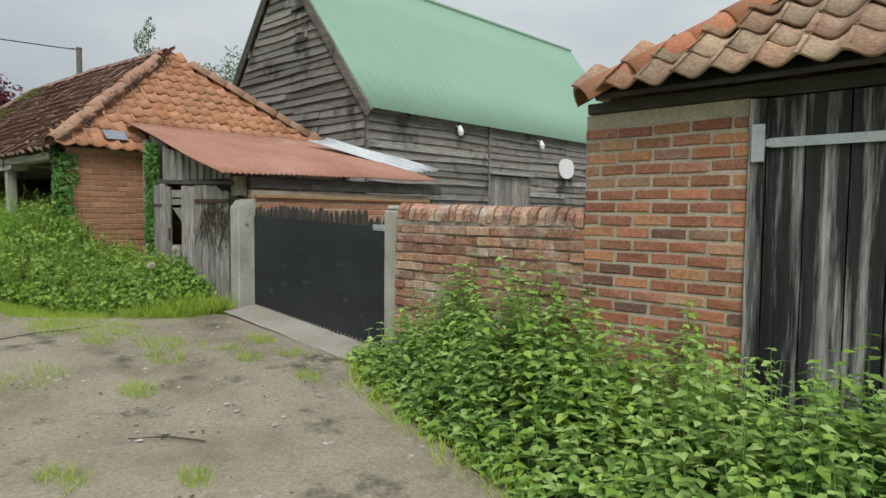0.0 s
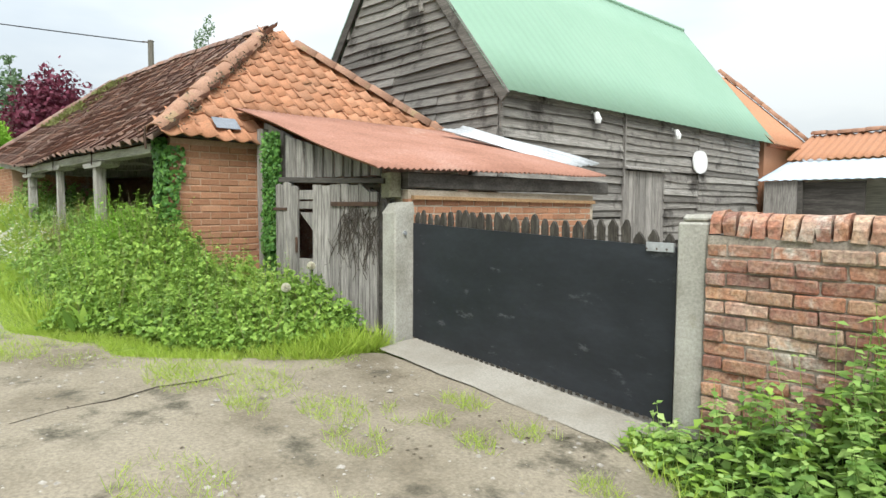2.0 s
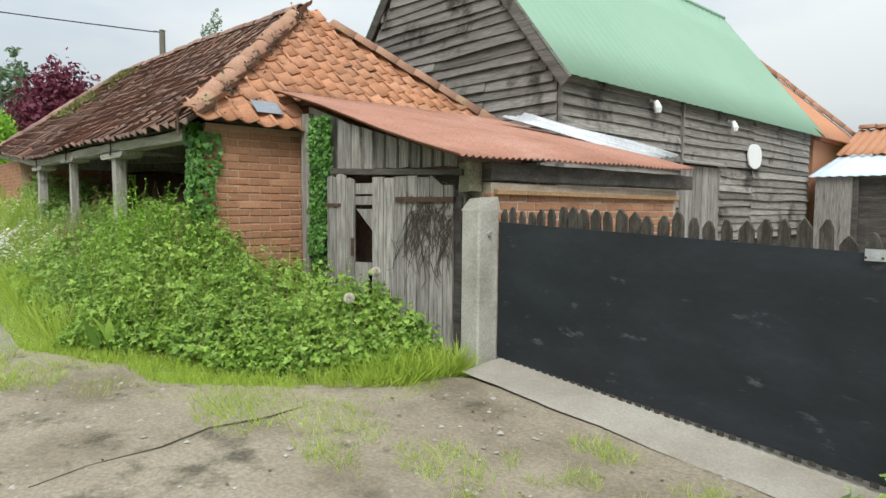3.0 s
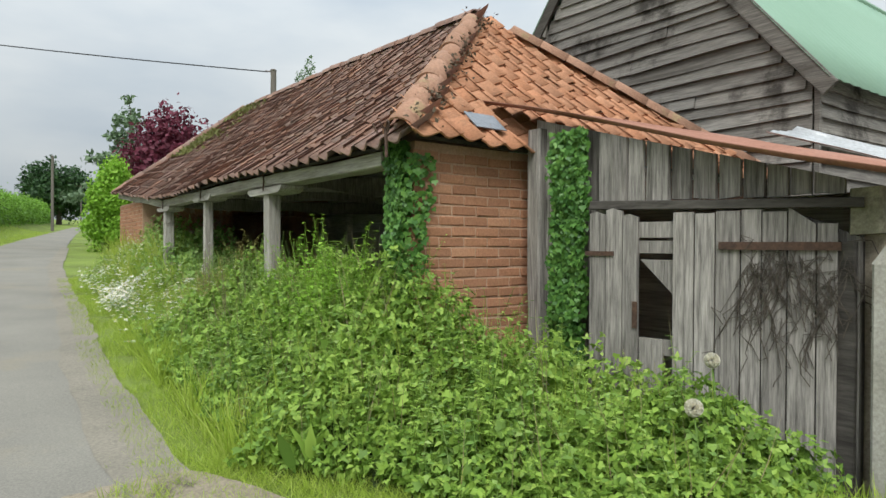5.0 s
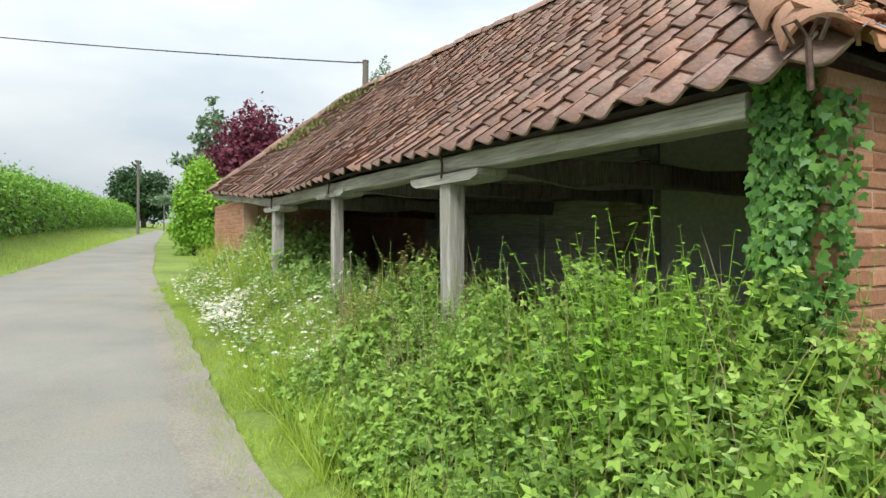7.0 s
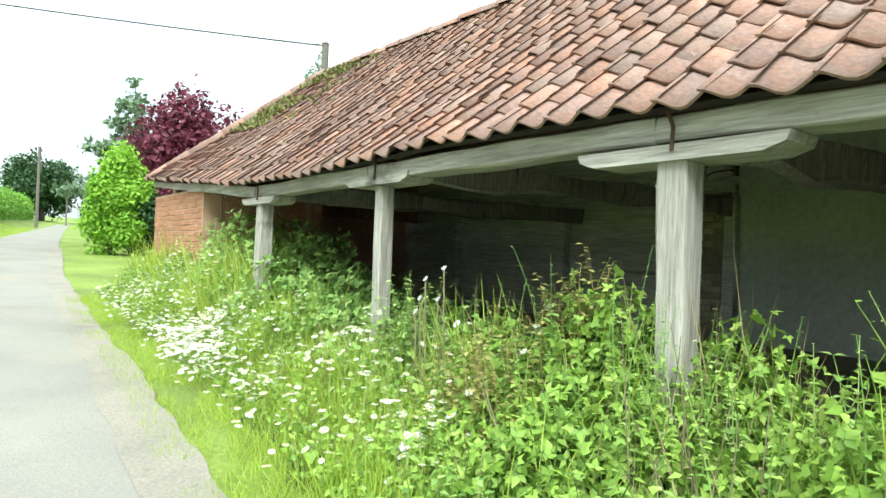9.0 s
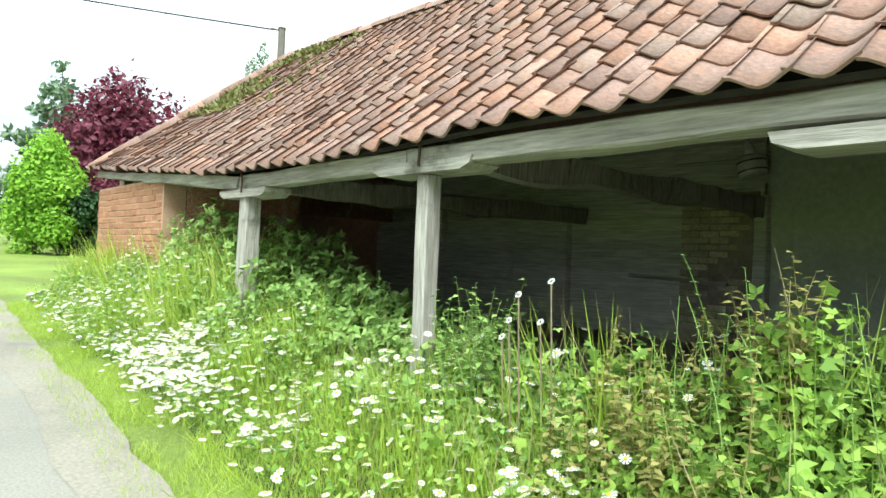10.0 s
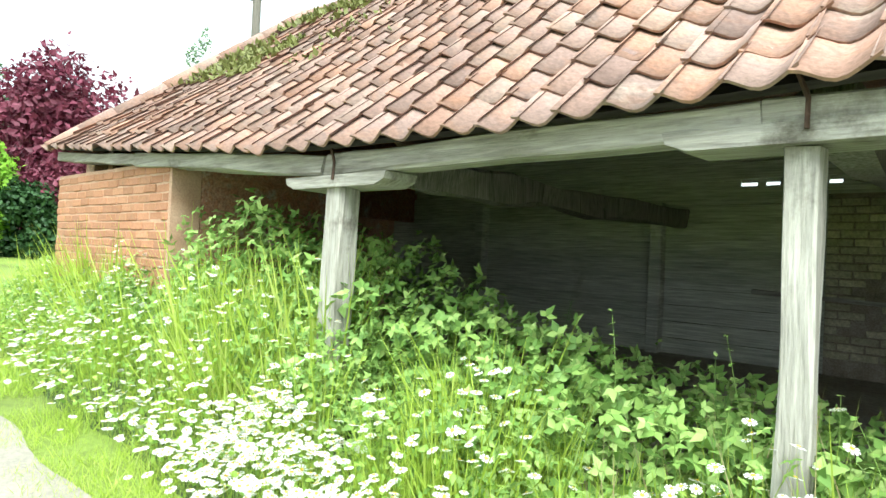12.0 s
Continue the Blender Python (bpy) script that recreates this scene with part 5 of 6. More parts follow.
shoots("bramble_shoots", 170, -10.6, -7.8, 1.9, 3.2, .25, .6, M_LEAF, "ragged bramble and nettle stems over the bank", leaf=.06, pairs=True, base_h=surface, lean=.25)
shoots("dry_stalks", 9, -12.15, -11.75, 2.0, 2.35, .55, .85, M_STRAW, "pale dry stalks standing in the brambles", leaf=.03, pairs=False, base_h=surface, lean=.2, step=.07)
shoots("sorrel", 110, -13.6, -12.7, 2.1, 2.75, .15, .5, M_SEED, "brown-green sorrel going to seed", leaf=.05, pairs=False, base_h=surface, lean=.25, step=.018, size_top=.2)


# nettles and mallow against the wall and outhouse
def nettle_h(x, y):
    f = np.interp(x, [-4.35, -4.0, -3.6, -3.0, -2.2, -1.5, -.9, .2, 1.6], [.3, .5, .8, 1.02, .98, .72, .72, .75, .75])
    y0 = np.interp(x, [-4.4, -3.9, -2.5, -1.5, -.6, .4, 1.6], [3.25, 3.1, 2.62, 2.35, 2.1, 1.95, 1.9])
    return f * np.clip((y - y0) / .75, 0, 1) ** .8


def nettle_s(x, y):
    return nettle_h(x, y) * (1 + .3 * fbm(x, y, 1.9, 5.0) + .35 * lumps(x, y, 2.4))


def nettle_patch(n, leaf, material, label, x0=-4.35, x1=1.6):
    V, F, LP, LA, LN, LS = [], [], [], [], [], []
    xs, ys = RNG.uniform(x0, x1, n), RNG.uniform(2.0, 3.58, n)
    hs = nettle_s(xs, ys)
    for x, y, h in zip(xs, ys, hs):
        if h < .08:
            continue
        L = h * rnd.uniform(.6, 1.2)
        d = Vector((rnd.gauss(0, .10), rnd.gauss(-.12, .12), 1)).normalized()
        k = max(3, int(L / .06))
        turn = rnd.uniform(0, 3)
        o0 = len(V)
        for j in range(k + 1):
            p = Vector((x, y, gz(x))) + d * (L * j / k)
            r = .004 * (1 - .6 * j / k)
            V += [(p.x + r, p.y, p.z), (p.x - r * .5, p.y + r * .87, p.z), (p.x - r * .5, p.y - r * .87, p.z)]
            if j:
                o = o0 + (j - 1) * 3
                F += [(o, o + 1, o + 4, o + 3), (o + 1, o + 2, o + 5, o + 4), (o + 2, o, o + 3, o + 5)]
            if j > k * .15:
                turn += 1.57
                for s in (0, math.pi):
                    a = turn + s + rnd.gauss(0, .25)
                    LP.append(tuple(p))
                    LA.append((math.cos(a), math.sin(a), rnd.uniform(-.45, .2)))
                    LN.append((-.2 * math.cos(a) + rnd.gauss(0, .2), -.2 * math.sin(a) - .15 + rnd.gauss(0, .2), 1))
                    LS.append(leaf * (1.1 - .55 * (j / k) ** 3) * rnd.uniform(.7, 1.25))
    stuff("nettle_stems", fast_mesh("nettle_stems", np.array(V), np.array(F), material), label, "nettles")
    stuff("nettles", scatter("nettles", LEAF, LEAF_T, np.array(LP), np.array(LA), np.array(LN), np.array(LS), material), label, "nettles")


nettle_patch(2000, .085, M_NETTLE, "tall green nettles against the brick wall")
nettle_patch(600, .105, M_LEAF, "broad-leaved weeds among the nettles")
# low dark sheet whose colour stands in for shade between the nettle stems
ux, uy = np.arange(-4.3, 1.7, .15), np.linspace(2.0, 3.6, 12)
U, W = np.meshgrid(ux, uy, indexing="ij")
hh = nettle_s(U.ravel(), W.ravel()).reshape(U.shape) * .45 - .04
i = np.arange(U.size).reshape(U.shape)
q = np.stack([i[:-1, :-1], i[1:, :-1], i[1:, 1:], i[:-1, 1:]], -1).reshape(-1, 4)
stuff("undergrowth", fast_mesh("undergrowth", np.c_[U.ravel(), W.ravel(), (gz(U) + hh).ravel()], q, M_UNDER, True), "dark green sheet painted as the shade among the nettles", "undergrowth")


# ivy on the pier and on the lean-to post
def ivy_patch(n, x0, x1, y, z0, z1, label, face=(0, -1, 0), edge=.05, size=.042):
    x = RNG.uniform(x0 - edge, x1 + edge, n)
    z = RNG.uniform(z0, z1, n)
    c = np.abs(x - (x0 + x1) / 2) / ((x1 - x0) / 2)
    k = c < 1 + .45 * fbm(x, z, 3.0, 9.0)
    x, z = x[k], z[k]
    d = .02 + .10 * RNG.random(len(x)) * (1 + .6 * fbm(x, z, 4.0, 3.0))
    P = np.c_[x, y - d, z]
    N = np.tile(np.array(face, float), (len(x), 1)) + np.array((.15, 0, .35)) + RNG.normal(0, .38, (len(x), 3))
    A = np.c_[RNG.normal(0, .5, len(x)), RNG.normal(-.2, .2, len(x)), -np.ones(len(x))]
    return stuff("ivy", scatter("ivy", IVY, IVY_T, P, A, N, size * RNG.uniform(.55, 1.25, len(x)), M_IVY), label, "ivy")


ivy_patch(6200, -9.95, -9.72, 2.76, .6, 2.34, "glossy ivy climbing the brick pier")
x = np.full(700, -9.70) + RNG.uniform(.0, .07, 700)
yv, zv = RNG.uniform(2.66, 2.95, 700), RNG.uniform(.6, 2.25, 700)
k = yv < 2.86 + .12 * fbm(yv, zv, 3.0, 2.0)
P = np.c_[x, yv, zv][k]
stuff("ivy", scatter("ivy", IVY, IVY_T, P, np.c_[RNG.normal(0, .3, (len(P), 2)), -np.ones(len(P))], np.tile((1., -.4, .3), (len(P), 1)) + RNG.normal(0, .35, (len(P), 3)),
                     .05 * RNG.uniform(.6, 1.2, len(P)), M_IVY), "ivy wrapping the pier corner", "ivy")
ivy_patch(6000, -9.21, -8.91, 3.73, .55, 2.42, "bright ivy column on the lean-to front")


# ---------------------------------------------------------------- grass
def verge_points(n, x0, x1, ylo, yhi, thr=-.3, s=1.2, seed=1.0):
    x = RNG.uniform(x0, x1, n)
    lo, hi = ylo(x), yhi(x)
    y = lo + (hi - lo) * RNG.random(n)
    k = fbm(x, y, s, seed) > thr
    x, y = x[k], y[k]
    return np.c_[x, y, gz(x) - .01]


P = verge_points(30000, -22.6, -9.4, lambda x: edge_r(x) - .1, lambda x: edge_r(x) + .85, thr=-.2, s=1.8)
up = np.clip((P[:, 1] - edge_r(P[:, 0])) / .8, 0, 1)
grass("verge_grass", P, RNG.uniform(.03, .09, len(P)) + up * RNG.uniform(.0, .17, len(P)), M_GRASS, "bright green grass verge beside the lane", lean=.55)
P = verge_points(9000, -13.6, -9.3, lambda x: edge_r(x) + .35, lambda x: edge_r(x) + 1.15, thr=-.02, s=1.3, seed=6.0)
grass("tall_grass", P, RNG.uniform(.15, .45, len(P)), M_GRASS, "long grass leaning out of the bramble foot", lean=.28, thin=.6)
P = verge_points(34000, -22.6, -13.2, lambda x: edge_r(x) + .25, lambda x: edge_r(x) + 1.55, thr=-.25, s=1.3, seed=3.0)
up = np.clip((P[:, 1] - edge_r(P[:, 0])) / 1.0, .3, 1)
grass("meadow_grass", P, (surface(P[:, 0], P[:, 1]) + .1) * RNG.uniform(.55, 1.3, len(P)) * up, M_GRASS, "long meadow grass among the daisies", lean=.22, thin=.5)
P = verge_points(24000, -9.7, -7.0, lambda x: np.interp(x, [-9.7, -8.8, -8.1, -7.5, -7.0], [1.15, 1.65, 1.7, 2.3, 3.1]), lambda x: np.interp(x, [-9.7, -8.1, -7.0], [2.4, 3.1, 3.8]), thr=-.12, s=1.8)
grass("verge_grass", P, RNG.uniform(.03, .12, len(P)) + np.clip(P[:, 1] - 2.3, 0, 1) * RNG.uniform(0, .22, len(P)), M_GRASS, "lush grass at the foot of the lean-to doors", lean=.55)
P = verge_points(9000, -9.9, -6.8, lambda x: np.interp(x, [-9.9, -8.8, -8.1, -7.5, -6.8], [.8, 1.2, 1.2, 1.8, 2.6]), lambda x: np.interp(x, [-9.9, -8.1, -6.8], [1.5, 2.1, 3.5]), thr=.05, s=2.0)
grass("low_grass", P, RNG.uniform(.03, .10, len(P)), M_GRASS, "thin grass creeping over the gravel", lean=.8)
P, N, h = bank_points(5200, -23, -7.4, 1.35, 3.4, deep=.3)
P[:, 2] -= h * .35
grass("tall_grass", P, h * .35 + RNG.uniform(.08, .26, len(P)), M_GRASS, "tall grass stalks among the brambles", lean=.3, thin=.4)
P, N, h = bank_points(900, -15.5, -7.4, 1.5, 3.4, deep=.3)
P[:, 2] -= h * .3
grass("dry_grass", P, h * .3 + RNG.uniform(.2, .5, len(P)), M_STRAW, "pale dry grass stalks", lean=.25, thin=.25)
P = verge_points(5000, -4.4, 1.6, lambda x: np.interp(x, [-4.4, -3.9, -2.5, -1.5, -.6, .4, 1.6], [3.2, 3.0, 2.5, 2.2, 1.95, 1.8, 1.75]),
                 lambda x: np.interp(x, [-4.4, -3.9, -2.5, -1.5, -.6, .4, 1.6], [3.5, 3.4, 3.1, 2.8, 2.55, 2.4, 2.4]), thr=-.1)
grass("verge_grass", P, RNG.uniform(.06, .2, len(P)), M_GRASS, "short grass at the edge of the nettles", lean=.5)

tufts = [(-5.43, 1.24, .34), (-4.76, .74, .3), (-5.9, 2.44, .26), (-5.45, 3.22, .16), (-5.48, 2.79, .22), (-4.61, 1.73, .15), (-4.77, 3.13, .16), (-6.75, 2.3, .34),
         (-7.4, 2.1, .4), (-5.36, 2.25, .2), (-4.1, 2.85, .12), (-6.3, 1.98, .2), (-4.88, 2.78, .14), (-7.2, 1.9, .3), (-8.77, .85, .24), (-8.76, 1.09, .3), (-9.28, .88, .2), (-3.4, .9, .14), (-3.0, 1.4, .1)]
P = []
for x, y, r in tufts:
    n = int(2200 * r)
    a, d = RNG.uniform(0, 6.28, n), r * np.sqrt(RNG.random(n))
    q = np.c_[x + d * np.cos(a) * 1.3, y + d * np.sin(a) * .8, np.zeros(n)]
    q = q[fbm(q[:, 0], q[:, 1], 5.0, x) > -.25]
    q[:, 2] = gz(q[:, 0]) + .005
    P.append(q)
P = np.concatenate(P)
grass("grass_tufts", P, RNG.uniform(.03, .12, len(P)), M_GRASS, "small grass tufts scattered over the dusty yard", lean=.7)

# twigs, stones and leaf litter on the yard
n = 2600
x, y = RNG.uniform(-8.5, 1.5, n), RNG.uniform(-.5, 3.5, n)
k = (y < yard_top(x) - .05) & (fbm(x, y, 1.4, 8.0) > -.05)
x, y = x[k], y[k]
PEB = [(-.5, -.4, 0), (.5, -.35, 0), (.45, .4, 0), (-.4, .45, 0), (0, 0, .35)]
PEB_T = [(0, 1, 4), (1, 2, 4), (2, 3, 4), (3, 0, 4)]
M_PEB = mk("grey_flint", [(.2, .18, .15), (.32, .29, .25), (.42, .39, .34), (.24, .21, .17)], scale=20, pick="island", pick_mix=.8, bump=.2)
stuff("gravel", scatter("gravel", PEB, PEB_T, np.c_[x, y, gz(x) + .016], RNG.normal(0, 1, (len(x), 3)) * (1, 1, 0), np.tile((0., 0., 1.), (len(x), 1)),
                        RNG.gamma(2.0, .006, len(x)) + .005, M_PEB), "loose stones and grit on the yard", "gravel")
n = 1500
x, y = RNG.uniform(-8.3, 1.0, n), RNG.uniform(-.3, 3.4, n)
k = (y < yard_top(x) - .05) & (fbm(x, y, 1.1, 21.0) > .12)
x, y = x[k], y[k]
M_LITTER = leaf_mat("dead_leaf", [(.05, .04, .03), (.1, .08, .055), (.16, .13, .09)], thin=.05, rough=.9)
stuff("leaf_litter", scatter("leaf_litter", LEAF, LEAF_T, np.c_[x, y, gz(x) + .02], RNG.normal(0, 1, (len(x), 3)) * (1, 1, .05), np.tile((0., 0., 1.), (len(x), 1)) + RNG.normal(0, .2, (len(x), 3)),
                             RNG.uniform(.012, .04, len(x)), M_LITTER), "dark leaf litter drifted on the yard", "leaf litter")
bm = bmesh.new()
tube(bm, [(-6.88, .79, gz(-6.9) + .018), (-6.97, 1.06, gz(-6.9) + .018), (-6.98, 1.4, gz(-6.9) + .018), (-7.08, 1.7, gz(-7) + .02), (-7.02, 2.02, gz(-7) + .022), (-7.06, 2.29, gz(-7) + .02)], [.002, .003, .004, .004, .006, .003], 6)
solo("fallen_branch", bm, M_BARK, "thin dead branch lying on the yard", "branch")
bm = bmesh.new()
tube(bm, [(-3.75, 1.35, gz(-3.7) + .02), (-3.6, 1.52, gz(-3.6) + .03), (-3.42, 1.66, gz(-3.4) + .02)], [.004, .007, .005], 5)
solo("fallen_twig", bm, M_BARK, "dry twig lying on the gravel", "twig")

# ox-eye daisies: one dense drift, and loose clumps along the verge
cl = np.array([(-16.9, 1.95, .36, 430), (-17.6, 2.05, .5, 230), (-19.2, 2.1, .7, 320), (-20.8, 2.3, .8, 260), (-16.2, 1.75, .35, 150)])
cx = np.concatenate([RNG.normal(c[0], c[2], int(c[3])) for c in cl] + [RNG.uniform(-22.0, -13.0, 260)])
cy = np.concatenate([RNG.normal(c[1], c[2] * .42, int(c[3])) for c in cl] + [edge_r(cx[-260:]) + RNG.uniform(.3, 1.5, 260)])
for k in range(46):
    a, m = RNG.uniform(-16.4, -13.1), int(RNG.integers(5, 19))
    cx = np.concatenate([cx, RNG.normal(a, .13, m)])
    cy = np.concatenate([cy, RNG.normal(edge_r(a) + RNG.uniform(.45, 1.5), .1, m)])
k = (cy > edge_r(cx) + .2) & (cx < -12.9) & (cy < 2.75)
cx, cy = cx[k], cy[k]
hz = np.maximum(surface(cx, cy), .12) + RNG.uniform(-.02, .2, len(cx))
P = np.c_[cx, cy, gz(cx) + hz]
N = np.c_[RNG.normal(0, .35, len(cx)), RNG.normal(-.25, .35, len(cx)), np.ones(len(cx))]
A = RNG.normal(0, 1, (len(cx), 3)) * (1, 1, .1)
S = RNG.uniform(.016, .031, len(cx))
stuff("daisies", scatter("daisies", DAISY, DAISY_T, P, A, N, S, M_PETAL), "white ox-eye daisies in flower beside the lane", "flowers")
Nu = unit(N)
DISC = [(0, 0, .16)] + [(.3 * math.cos(a), .3 * math.sin(a), .05) for a in np.linspace(0, 2 * math.pi, 7)[:-1]]
DISC_T = [(0, 1 + j, 1 + (j + 1) % 6) for j in range(6)]
stuff("daisy_centres", scatter("daisy_centres", DISC, DISC_T, P + Nu * .003, A, N, S, M_YOLK), "yellow centres of the daisies", "flowers")
B = P.copy()
B[:, 2] = gz(cx) + hz * .3
stuff("daisy_stems", scatter("daisy_stems", [(-.006, 0, 0), (.006, 0, 0), (0, 1, 0)], [(0, 1, 2)], B, P - B, RNG.normal(0, 1, (len(cx), 3)), np.linalg.norm(P - B, axis=1), M_NETTLE),
      "thin stems of the daisies", "flowers")
# cow parsley and hogweed by the pier: tall single daisies on long stalks
for x, y, z in ((-13.66, 2.4, 1.59), (-13.84, 2.4, 1.52), (-13.89, 2.4, 1.40), (-13.71, 2.4, 1.41), (-13.93, 2.4, 1.32)):
    f = base("tall_daisy", (x, y, gz(x)), "tall daisy on a long thin stalk", "flower", "tall daisies")
    bm = bmesh.new()
    tube(bm, [(x, y, gz(x)), (x + .03, y, (gz(x) + z) / 2), (x, y, z)], .004, 5)
    part("stalk", bm, M_STEM, f)
    bm = bmesh.new()
    for a in np.linspace(0, 2 * math.pi, 12)[:-1]:
        ring = [(x + r * math.cos(a + d), y + .6 * r * math.sin(a + d), z + .8 * r * math.sin(a + d)) for r, d in ((.003, 0), (.017, -.2), (.017, .2))]
        bm.faces.new([bm.verts.new(p) for p in ring])
    part("petals", bm, M_PETAL, f)

# big seed heads in front of the lean-to doors
for x, y, z, r in ((-7.71, 3.09, .80, .045), (-7.82, 3.43, .98, .042)):
    f = base("seed_head", (x, y, gz(x)), "round fluffy goat's-beard seed head on a stalk", "wild plant", "seed heads")
    bm = bmesh.new()
    tube(bm, [(x + .05, y + .05, gz(x)), (x + .02, y + .02, z * .7), (x, y, z - r * .3)], .005, 5)
    part("stalk", bm, M_NETTLE, f)
    d = unit(RNG.normal(0, 1, (420, 3)))
    c = np.array((x, y, z))
    me = scatter("fluff", [(-.05, 0, 0), (.05, 0, 0), (-.16, 1, 0), (.16, 1, 0)], [(0, 1, 3), (0, 3, 2)], np.tile(c, (420, 1)) - np.array(ORG[f]), d, RNG.normal(0, 1, (420, 3)), r, M_PUFF)
    ob = new("fluff", me)
    ob.parent = f

# a clump of broad dock leaves
n = 34
P = np.c_[RNG.normal(-9.3, .1, n), RNG.normal(1.75, .08, n), np.full(n, gz(-9.7) + .02)]
A = np.c_[RNG.normal(0, .4, n), RNG.normal(-.15, .4, n), np.ones(n)]
dock = scatter("dock_leaves", [(0, 0, 0), (-.1, .3, .03), (.1, .3, .03), (-.11, .65, .03), (.11, .65, .03), (0, .5, 0), (0, 1, .12)], [(0, 2, 5), (0, 5, 1), (1, 5, 3), (2, 4, 5), (5, 4, 6), (5, 6, 3)],
               P, A, RNG.normal(0, 1, (n, 3)), RNG.uniform(.16, .34, n), M_LEAF)
tagged(new("dock_plant", dock), "clump of broad upright dock leaves", "wild plant")

# climbing weeds at the far cross wall and in the shed mouth
n = 6500
x, y = RNG.uniform(-19.3, -14.4, n), RNG.uniform(2.6, 3.9, n)
z = gz(x) + RNG.random(n) ** .7 * np.interp(x, [-20, -19.5, -18, -16.8, -15.5, -14.4], [1.5, 1.45, 1.3, .95, .75, .55]) * (1 + .3 * fbm(x, y, 1.7, 3.0))
k = x > -19.3
stuff("weeds", scatter("weeds", TRIO, TRIO_T, np.c_[x, y, z][k], RNG.normal(0, 1, (k.sum(), 3)), RNG.normal(0, .5, (k.sum(), 3)) + (0, -.6, 1), RNG.uniform(.04, .08, k.sum()), M_NETTLE),
      "dark weeds growing inside the open shed", "wild plant")
shoots("shed_weeds", 60, -19.4, -13.2, 2.8, 3.6, .5, 1.05, M_NETTLE, "spindly weeds standing in the shed mouth", leaf=.055, pairs=True, lean=.14)

# moss along the far hip and on the old tiles
n = 3800
x, s = RNG.normal(-20.5, .65, n), RNG.uniform(.35, 1.0, n) ** .8
k = (x > SX1 + s * HRUN + .02) & (fbm(x, s * 3, 1.5, 3.0) > -.1)
P = np.array([tuple(front(a, b) + Vector((0, -.02, .06))) for a, b in zip(x[k], s[k])])
stuff("roof_moss", scatter("roof_moss", LEAF, LEAF_T, P, RNG.normal(0, 1, P.shape) + (0, 0, .9), RNG.normal(0, 1, P.shape), RNG.uniform(.03, .11, len(P)), M_MOSS), "moss and grass growing on the far tiles", "moss")
n = 1500
t = RNG.random(n)
P = np.c_[-9.6 - 2.45 * t, 2.58 + 2.6 * t, 2.4 + 2.05 * t] + RNG.normal(0, 1, (n, 3)) * (.05, .08, .03) + (.09, .09, .02)
k = fbm(P[:, 0], P[:, 1], 3.5, 6.0) > .12
stuff("roof_moss", scatter("roof_moss", LEAF, LEAF_T, P[k], RNG.normal(0, 1, (k.sum(), 3)), RNG.normal(0, 1, (k.sum(), 3)), RNG.uniform(.02, .05, k.sum()), M_LITTER), "dark moss along the hip tiles", "moss")

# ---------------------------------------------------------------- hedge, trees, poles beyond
# dark shell under the hedge leaves, its colour painting the shade within
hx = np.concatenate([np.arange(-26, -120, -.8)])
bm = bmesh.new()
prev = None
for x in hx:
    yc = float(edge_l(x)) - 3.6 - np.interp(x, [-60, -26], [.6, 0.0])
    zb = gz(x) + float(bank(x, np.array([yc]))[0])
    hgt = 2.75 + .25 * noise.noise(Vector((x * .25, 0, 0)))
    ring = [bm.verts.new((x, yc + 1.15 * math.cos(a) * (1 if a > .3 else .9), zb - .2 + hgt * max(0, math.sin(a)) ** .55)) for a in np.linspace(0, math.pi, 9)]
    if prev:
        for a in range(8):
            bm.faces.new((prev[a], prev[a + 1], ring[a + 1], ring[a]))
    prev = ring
solo("hedge_core", bm, M_UNDER, "dark core painted as the shade inside the lane hedge", "hedge", "stuff")
n = 44000
x = -26 - 94 * RNG.random(n) ** 1.4
yc = edge_l(x) - 3.6 - np.interp(x, [-60, -26], [.6, 0.0])
zb = gz(x) + .6
hgt = 2.75 + .25 * np.array([noise.noise(Vector((a * .25, 0, 0))) for a in x])
a = RNG.uniform(0, math.pi * .8, n)
r = 1 + .12 * RNG.normal(0, 1, n)
P = np.c_[x, yc + 1.25 * np.cos(a) * r, zb - .2 + hgt * 1.02 * np.maximum(0, np.sin(a)) ** .55 * r]
N = np.c_[RNG.normal(0, .4, n), np.cos(a) + RNG.normal(0, .4, n), np.sin(a) + .3]
stuff("hedge", scatter("hedge", LEAF, LEAF_T, P, RNG.normal(0, 1, (n, 3)), N, RNG.uniform(.12, .3, n) * np.interp(-x, [26, 110], [.8, 1.4]), M_HEDGE), "long clipped green hedge beyond the lane", "hedge")
x = -14 - 60 * RNG.random(16000) ** 1.5
y = edge_l(x) + .05 - 3.2 * RNG.random(16000)
P = np.c_[x, y, gz(x) + np.array([float(bank(a, np.array([b]))[0]) for a, b in zip(x, y)]) - .02]
grass("verge_grass", P, RNG.uniform(.12, .35, len(P)), M_GRASS, "green grass verge on the far side of the lane")


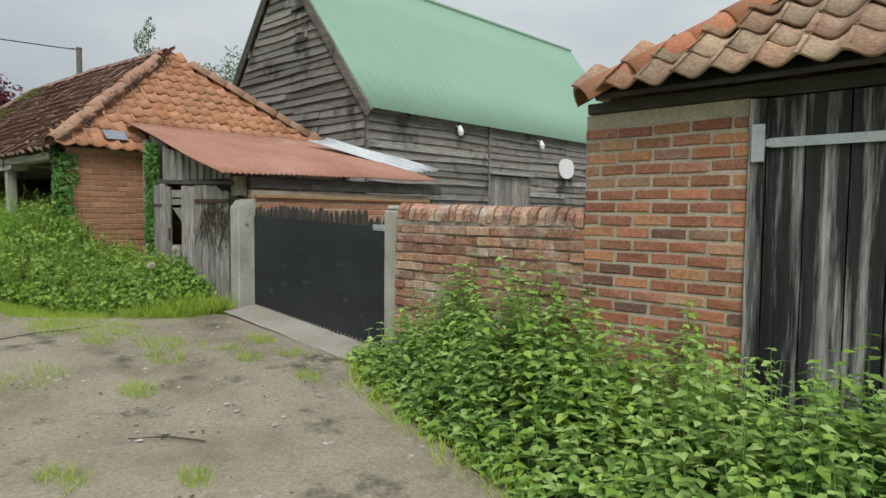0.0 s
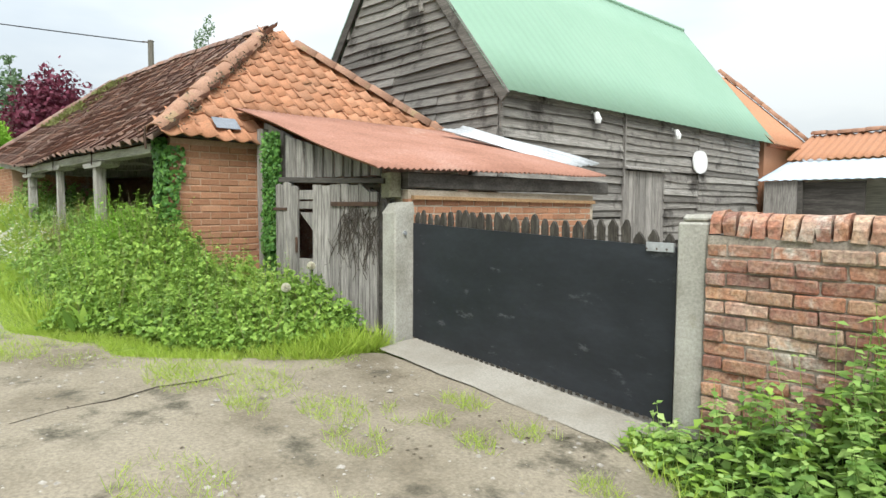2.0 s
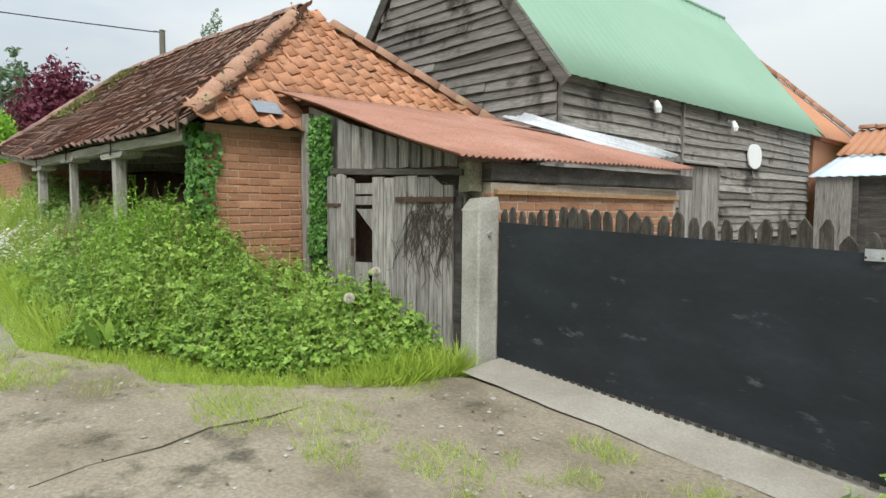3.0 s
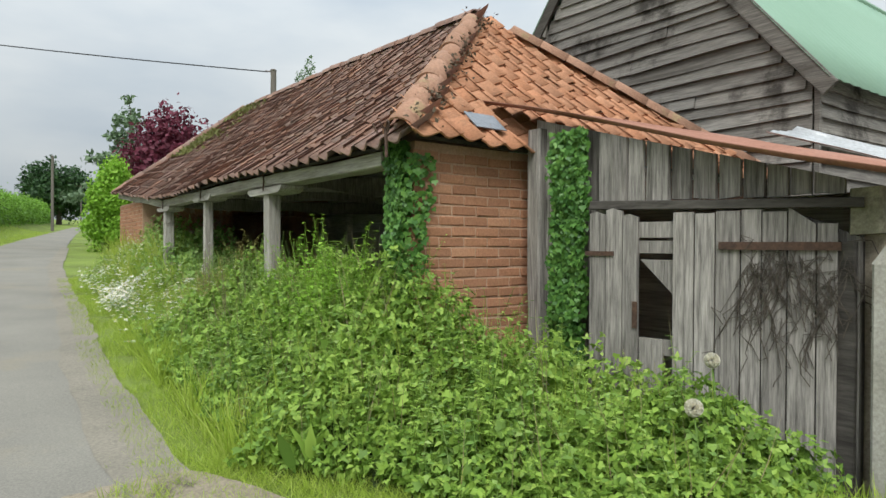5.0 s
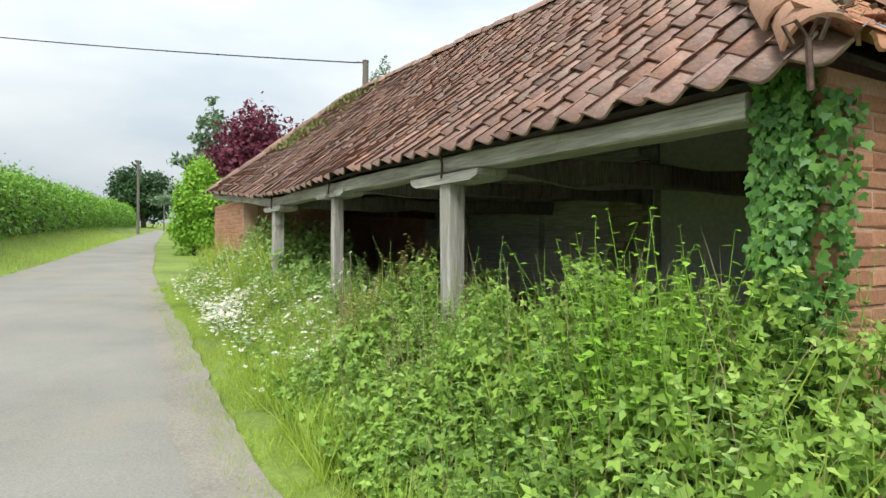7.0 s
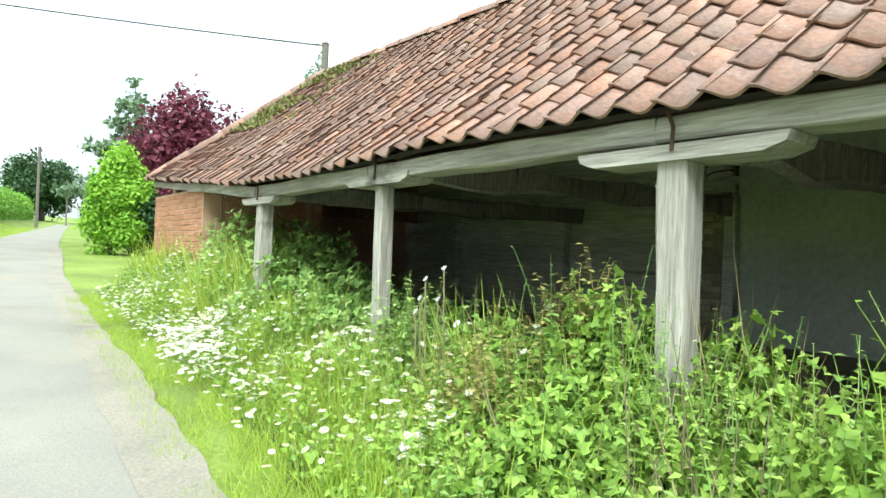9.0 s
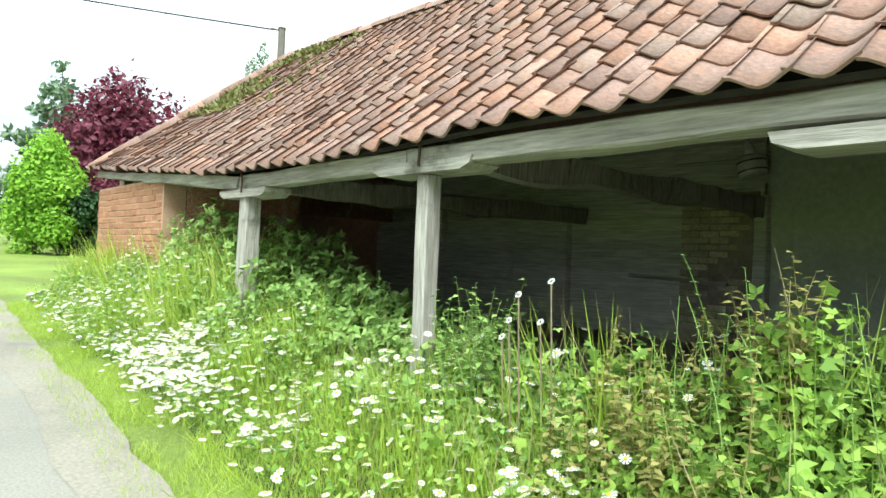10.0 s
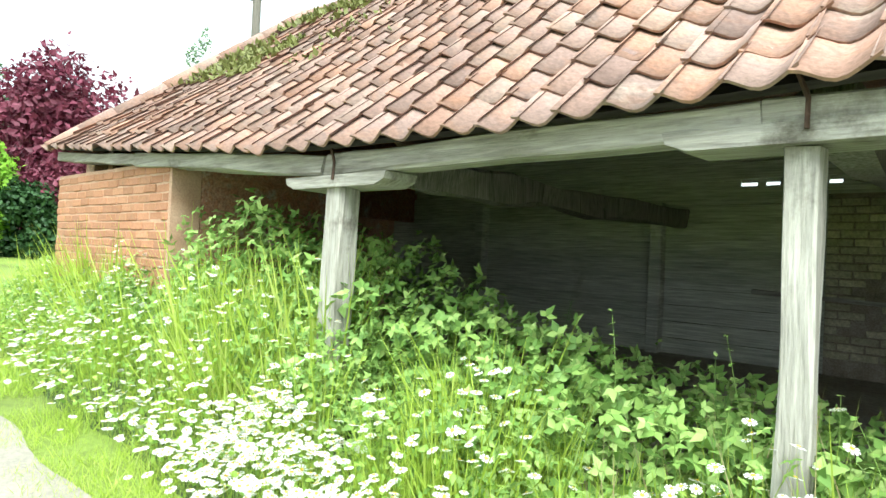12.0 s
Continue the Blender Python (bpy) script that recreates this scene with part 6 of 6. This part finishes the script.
def tree(name, label, x, y, top, crowns, leaf, n, size, trunk_r=.15, limbs=5, solid=.0, category="tree"):
    """A tapered trunk with limbs and a crown of many leaves filled into uneven lobes."""
    zb = gz(x)
    t = base(name, (x, y, zb), label, category)
    bm = bmesh.new()
    tube(bm, [(x, y, zb - .2), (x + .1, y, zb + (top - zb) * .4), (x, y, zb + (top - zb) * .8)], [trunk_r, trunk_r * .7, trunk_r * .2], 8)
    part("trunk", bm, M_BARK, t)
    for cx_, cy_, cz_, r, h in crowns[:limbs]:
        bm = bmesh.new()
        z0 = zb + (cz_ - zb) * .45
        tube(bm, [(x, y, z0), ((x + cx_) / 2, (y + cy_) / 2, (z0 + cz_) / 2 + .1), (cx_, cy_, cz_)], [trunk_r * .45, trunk_r * .3, trunk_r * .1], 6)
        part("limb", bm, M_BARK, t)
    vol = np.array([c[3] ** 2 * c[4] for c in crowns])
    Pall, Nall = [], []
    for c, m in zip(crowns, (n * vol / vol.sum()).astype(int)):
        d = unit(RNG.normal(0, 1, (m, 3)))
        rr = (1 - .55 * RNG.random(m) ** 1.6) * (1 + .28 * np.array([noise.noise(Vector(v) * 2.6 + Vector(c[:3])) for v in d]))
        Pall.append(np.array(c[:3]) + d * rr[:, None] * (c[3], c[3], c[4]))
        Nall.append(d + (0, 0, .4))
    P, N = np.concatenate(Pall), np.concatenate(Nall)
    me = scatter("crown", LEAF, LEAF_T, P - np.array((x, y, zb)), RNG.normal(0, 1, P.shape), N + RNG.normal(0, .5, P.shape), RNG.uniform(.6, 1.3, len(P)) * size, leaf)
    ob = new("crown", me)
    ob.parent = t
    return t


def lobes(x, y, z0, z1, r, n, seed):
    q = random.Random(seed)
    out_ = []
    for i in range(n):
        z = q.uniform(z0, z1)
        k = 1 - .5 * abs((z - (z0 + z1) / 2) / (z1 - z0)) * 2 * .8
        a = q.uniform(0, 6.28)
        d = r * .62 * k
        out_.append((x + d * math.cos(a), y + d * math.sin(a), z, r * q.uniform(.4, .62) * k + .1, r * q.uniform(.4, .6) + .1))
    return out_


tree("copper_tree", "dark purple-leaved tree behind the shed", -39.5, 8.6, 8.3, lobes(-39.5, 8.6, 1.8, 7.0, 3.5, 30, 1), M_PURPLE, 22000, .27)
tree("copper_tree", "smaller purple-leaved tree beyond the roof", -41.5, 11.0, 7.4, lobes(-41.5, 11.0, 3.5, 6.6, 1.7, 9, 2), M_PURPLE, 4500, .26)
tree("copper_tree", "low purple-leaved tree beside the far gable", -36.8, 8.2, 5.6, lobes(-36.8, 8.2, 1.4, 4.9, 2.3, 18, 14), M_PURPLE, 11000, .2)
tree("lime_bush", "tall bright lime-green bush beside the lane", -36.5, 4.3, 5.5, lobes(-36.5, 4.5, 1.1, 4.9, 1.2, 22, 3), M_LIME, 13000, .16, trunk_r=.08)
tree("dark_bush", "dark green bush below the purple tree", -35.8, 6.4, 3.9, lobes(-36.0, 5.9, 1.2, 3.0, 1.1, 10, 4), M_DARKLEAF, 6500, .17, trunk_r=.08)
con = [(-46.0 + .12 * k * math.sin(k * 2.1), 6.6 + .12 * (9 - k) * math.cos(k * 2.4), 3.4 + k * .72, (10.6 - 3.4 - k * .72) * .36 + .15, .35) for k in range(10)]
tree("conifer", "thin open-branched conifer behind the purple tree", -46, 7.0, 10.4, con, M_GREYLEAF, 5200, .32, trunk_r=.14, limbs=10)
tree("round_oak", "dark round-crowned tree far along the lane", -140, 9.8, 16.8, lobes(-140, 9.8, 8.0, 14.6, 6.3, 18, 6), M_DARKLEAF, 9000, .65, trunk_r=.5)
tree("far_tree", "dark tree at the end of the lane", -150, 21, 12, lobes(-150, 21, 6.2, 10.2, 5, 12, 7), M_DARKLEAF, 4500, .6, trunk_r=.4)
tree("poplar", "slim grey-green poplar beyond the roofs", -71, 28.5, 22.6, [(-71 + .6 * math.sin(k * 2.3), 28.5 + .8 * math.cos(k * 1.9), 8 + k * 1.45, 1.7 - .12 * k, 1.3) for k in range(10)], M_GREYLEAF, 5200, .3, trunk_r=.2, limbs=10)
tree("poplar", "slim grey-green tree behind the barn", -50, 26.2, 15.6, lobes(-50, 26.2, 8.5, 14.6, 2.6, 12, 9), M_GREYLEAF, 2800, .25, trunk_r=.2)
tree("poplar", "grey-green tree showing over the barn eave", -48, 30.5, 13.6, lobes(-48, 30.5, 7.5, 12.6, 2.2, 9, 10), M_GREYLEAF, 1800, .25, trunk_r=.2)
tree("garden_shrub", "grey-leaved shrub above the far hip", -30.5, 8.6, 5.5, lobes(-30.5, 9.2, 3.4, 5.0, 1.2, 6, 12), M_GREYLEAF, 900, .11, trunk_r=.06)


def pole(x, y, top, label, r=.11, arm=0.0, kind="telegraph_pole"):
    t = base(kind, (x, y, gz(x)), label, "pole")
    bm = bmesh.new()
    tube(bm, [(x, y, gz(x) - .3), (x, y, top)], [r, r * .8], 10)
    part("shaft", bm, M_POLE, t)
    bm = bmesh.new()
    tube(bm, [(x, y, top), (x, y, top + .04)], [r * .95, r * .7], 10)
    part("cap", bm, M_POLE, t)
    if arm:
        bm = bmesh.new()
        tube(bm, [(x, y, top - .06), (x - arm * .6, y - arm, top - .02)], .025, 6)
        part("bracket", bm, M_IRON, t)
    return t


pole(-28.2, 8.6, 7.95, "grey wooden service pole behind the shed", r=.13, arm=.25)
pole(-85, 5.3, 10.9, "wooden telegraph pole rising over the hedge", r=.16)
pole(-112, 10.6, 10.0, "slim pale lamp post along the lane", r=.09, arm=.9, kind="street_lamp")


def cable(name, a, b, sag, label, r=.012):
    a, b = Vector(a), Vector(b)
    bm = bmesh.new()
    tube(bm, [a.lerp(b, i / 24) - Vector((0, 0, sag * 4 * (i / 24) * (1 - i / 24))) for i in range(25)], r, 5)
    return solo(name, bm, M_WIRE, label, "cable")


cable("overhead_cable", (-28.3, 8.4, 7.9), (-50, -13, 12.6), .25, "black overhead cable from the pole across the lane", .022)
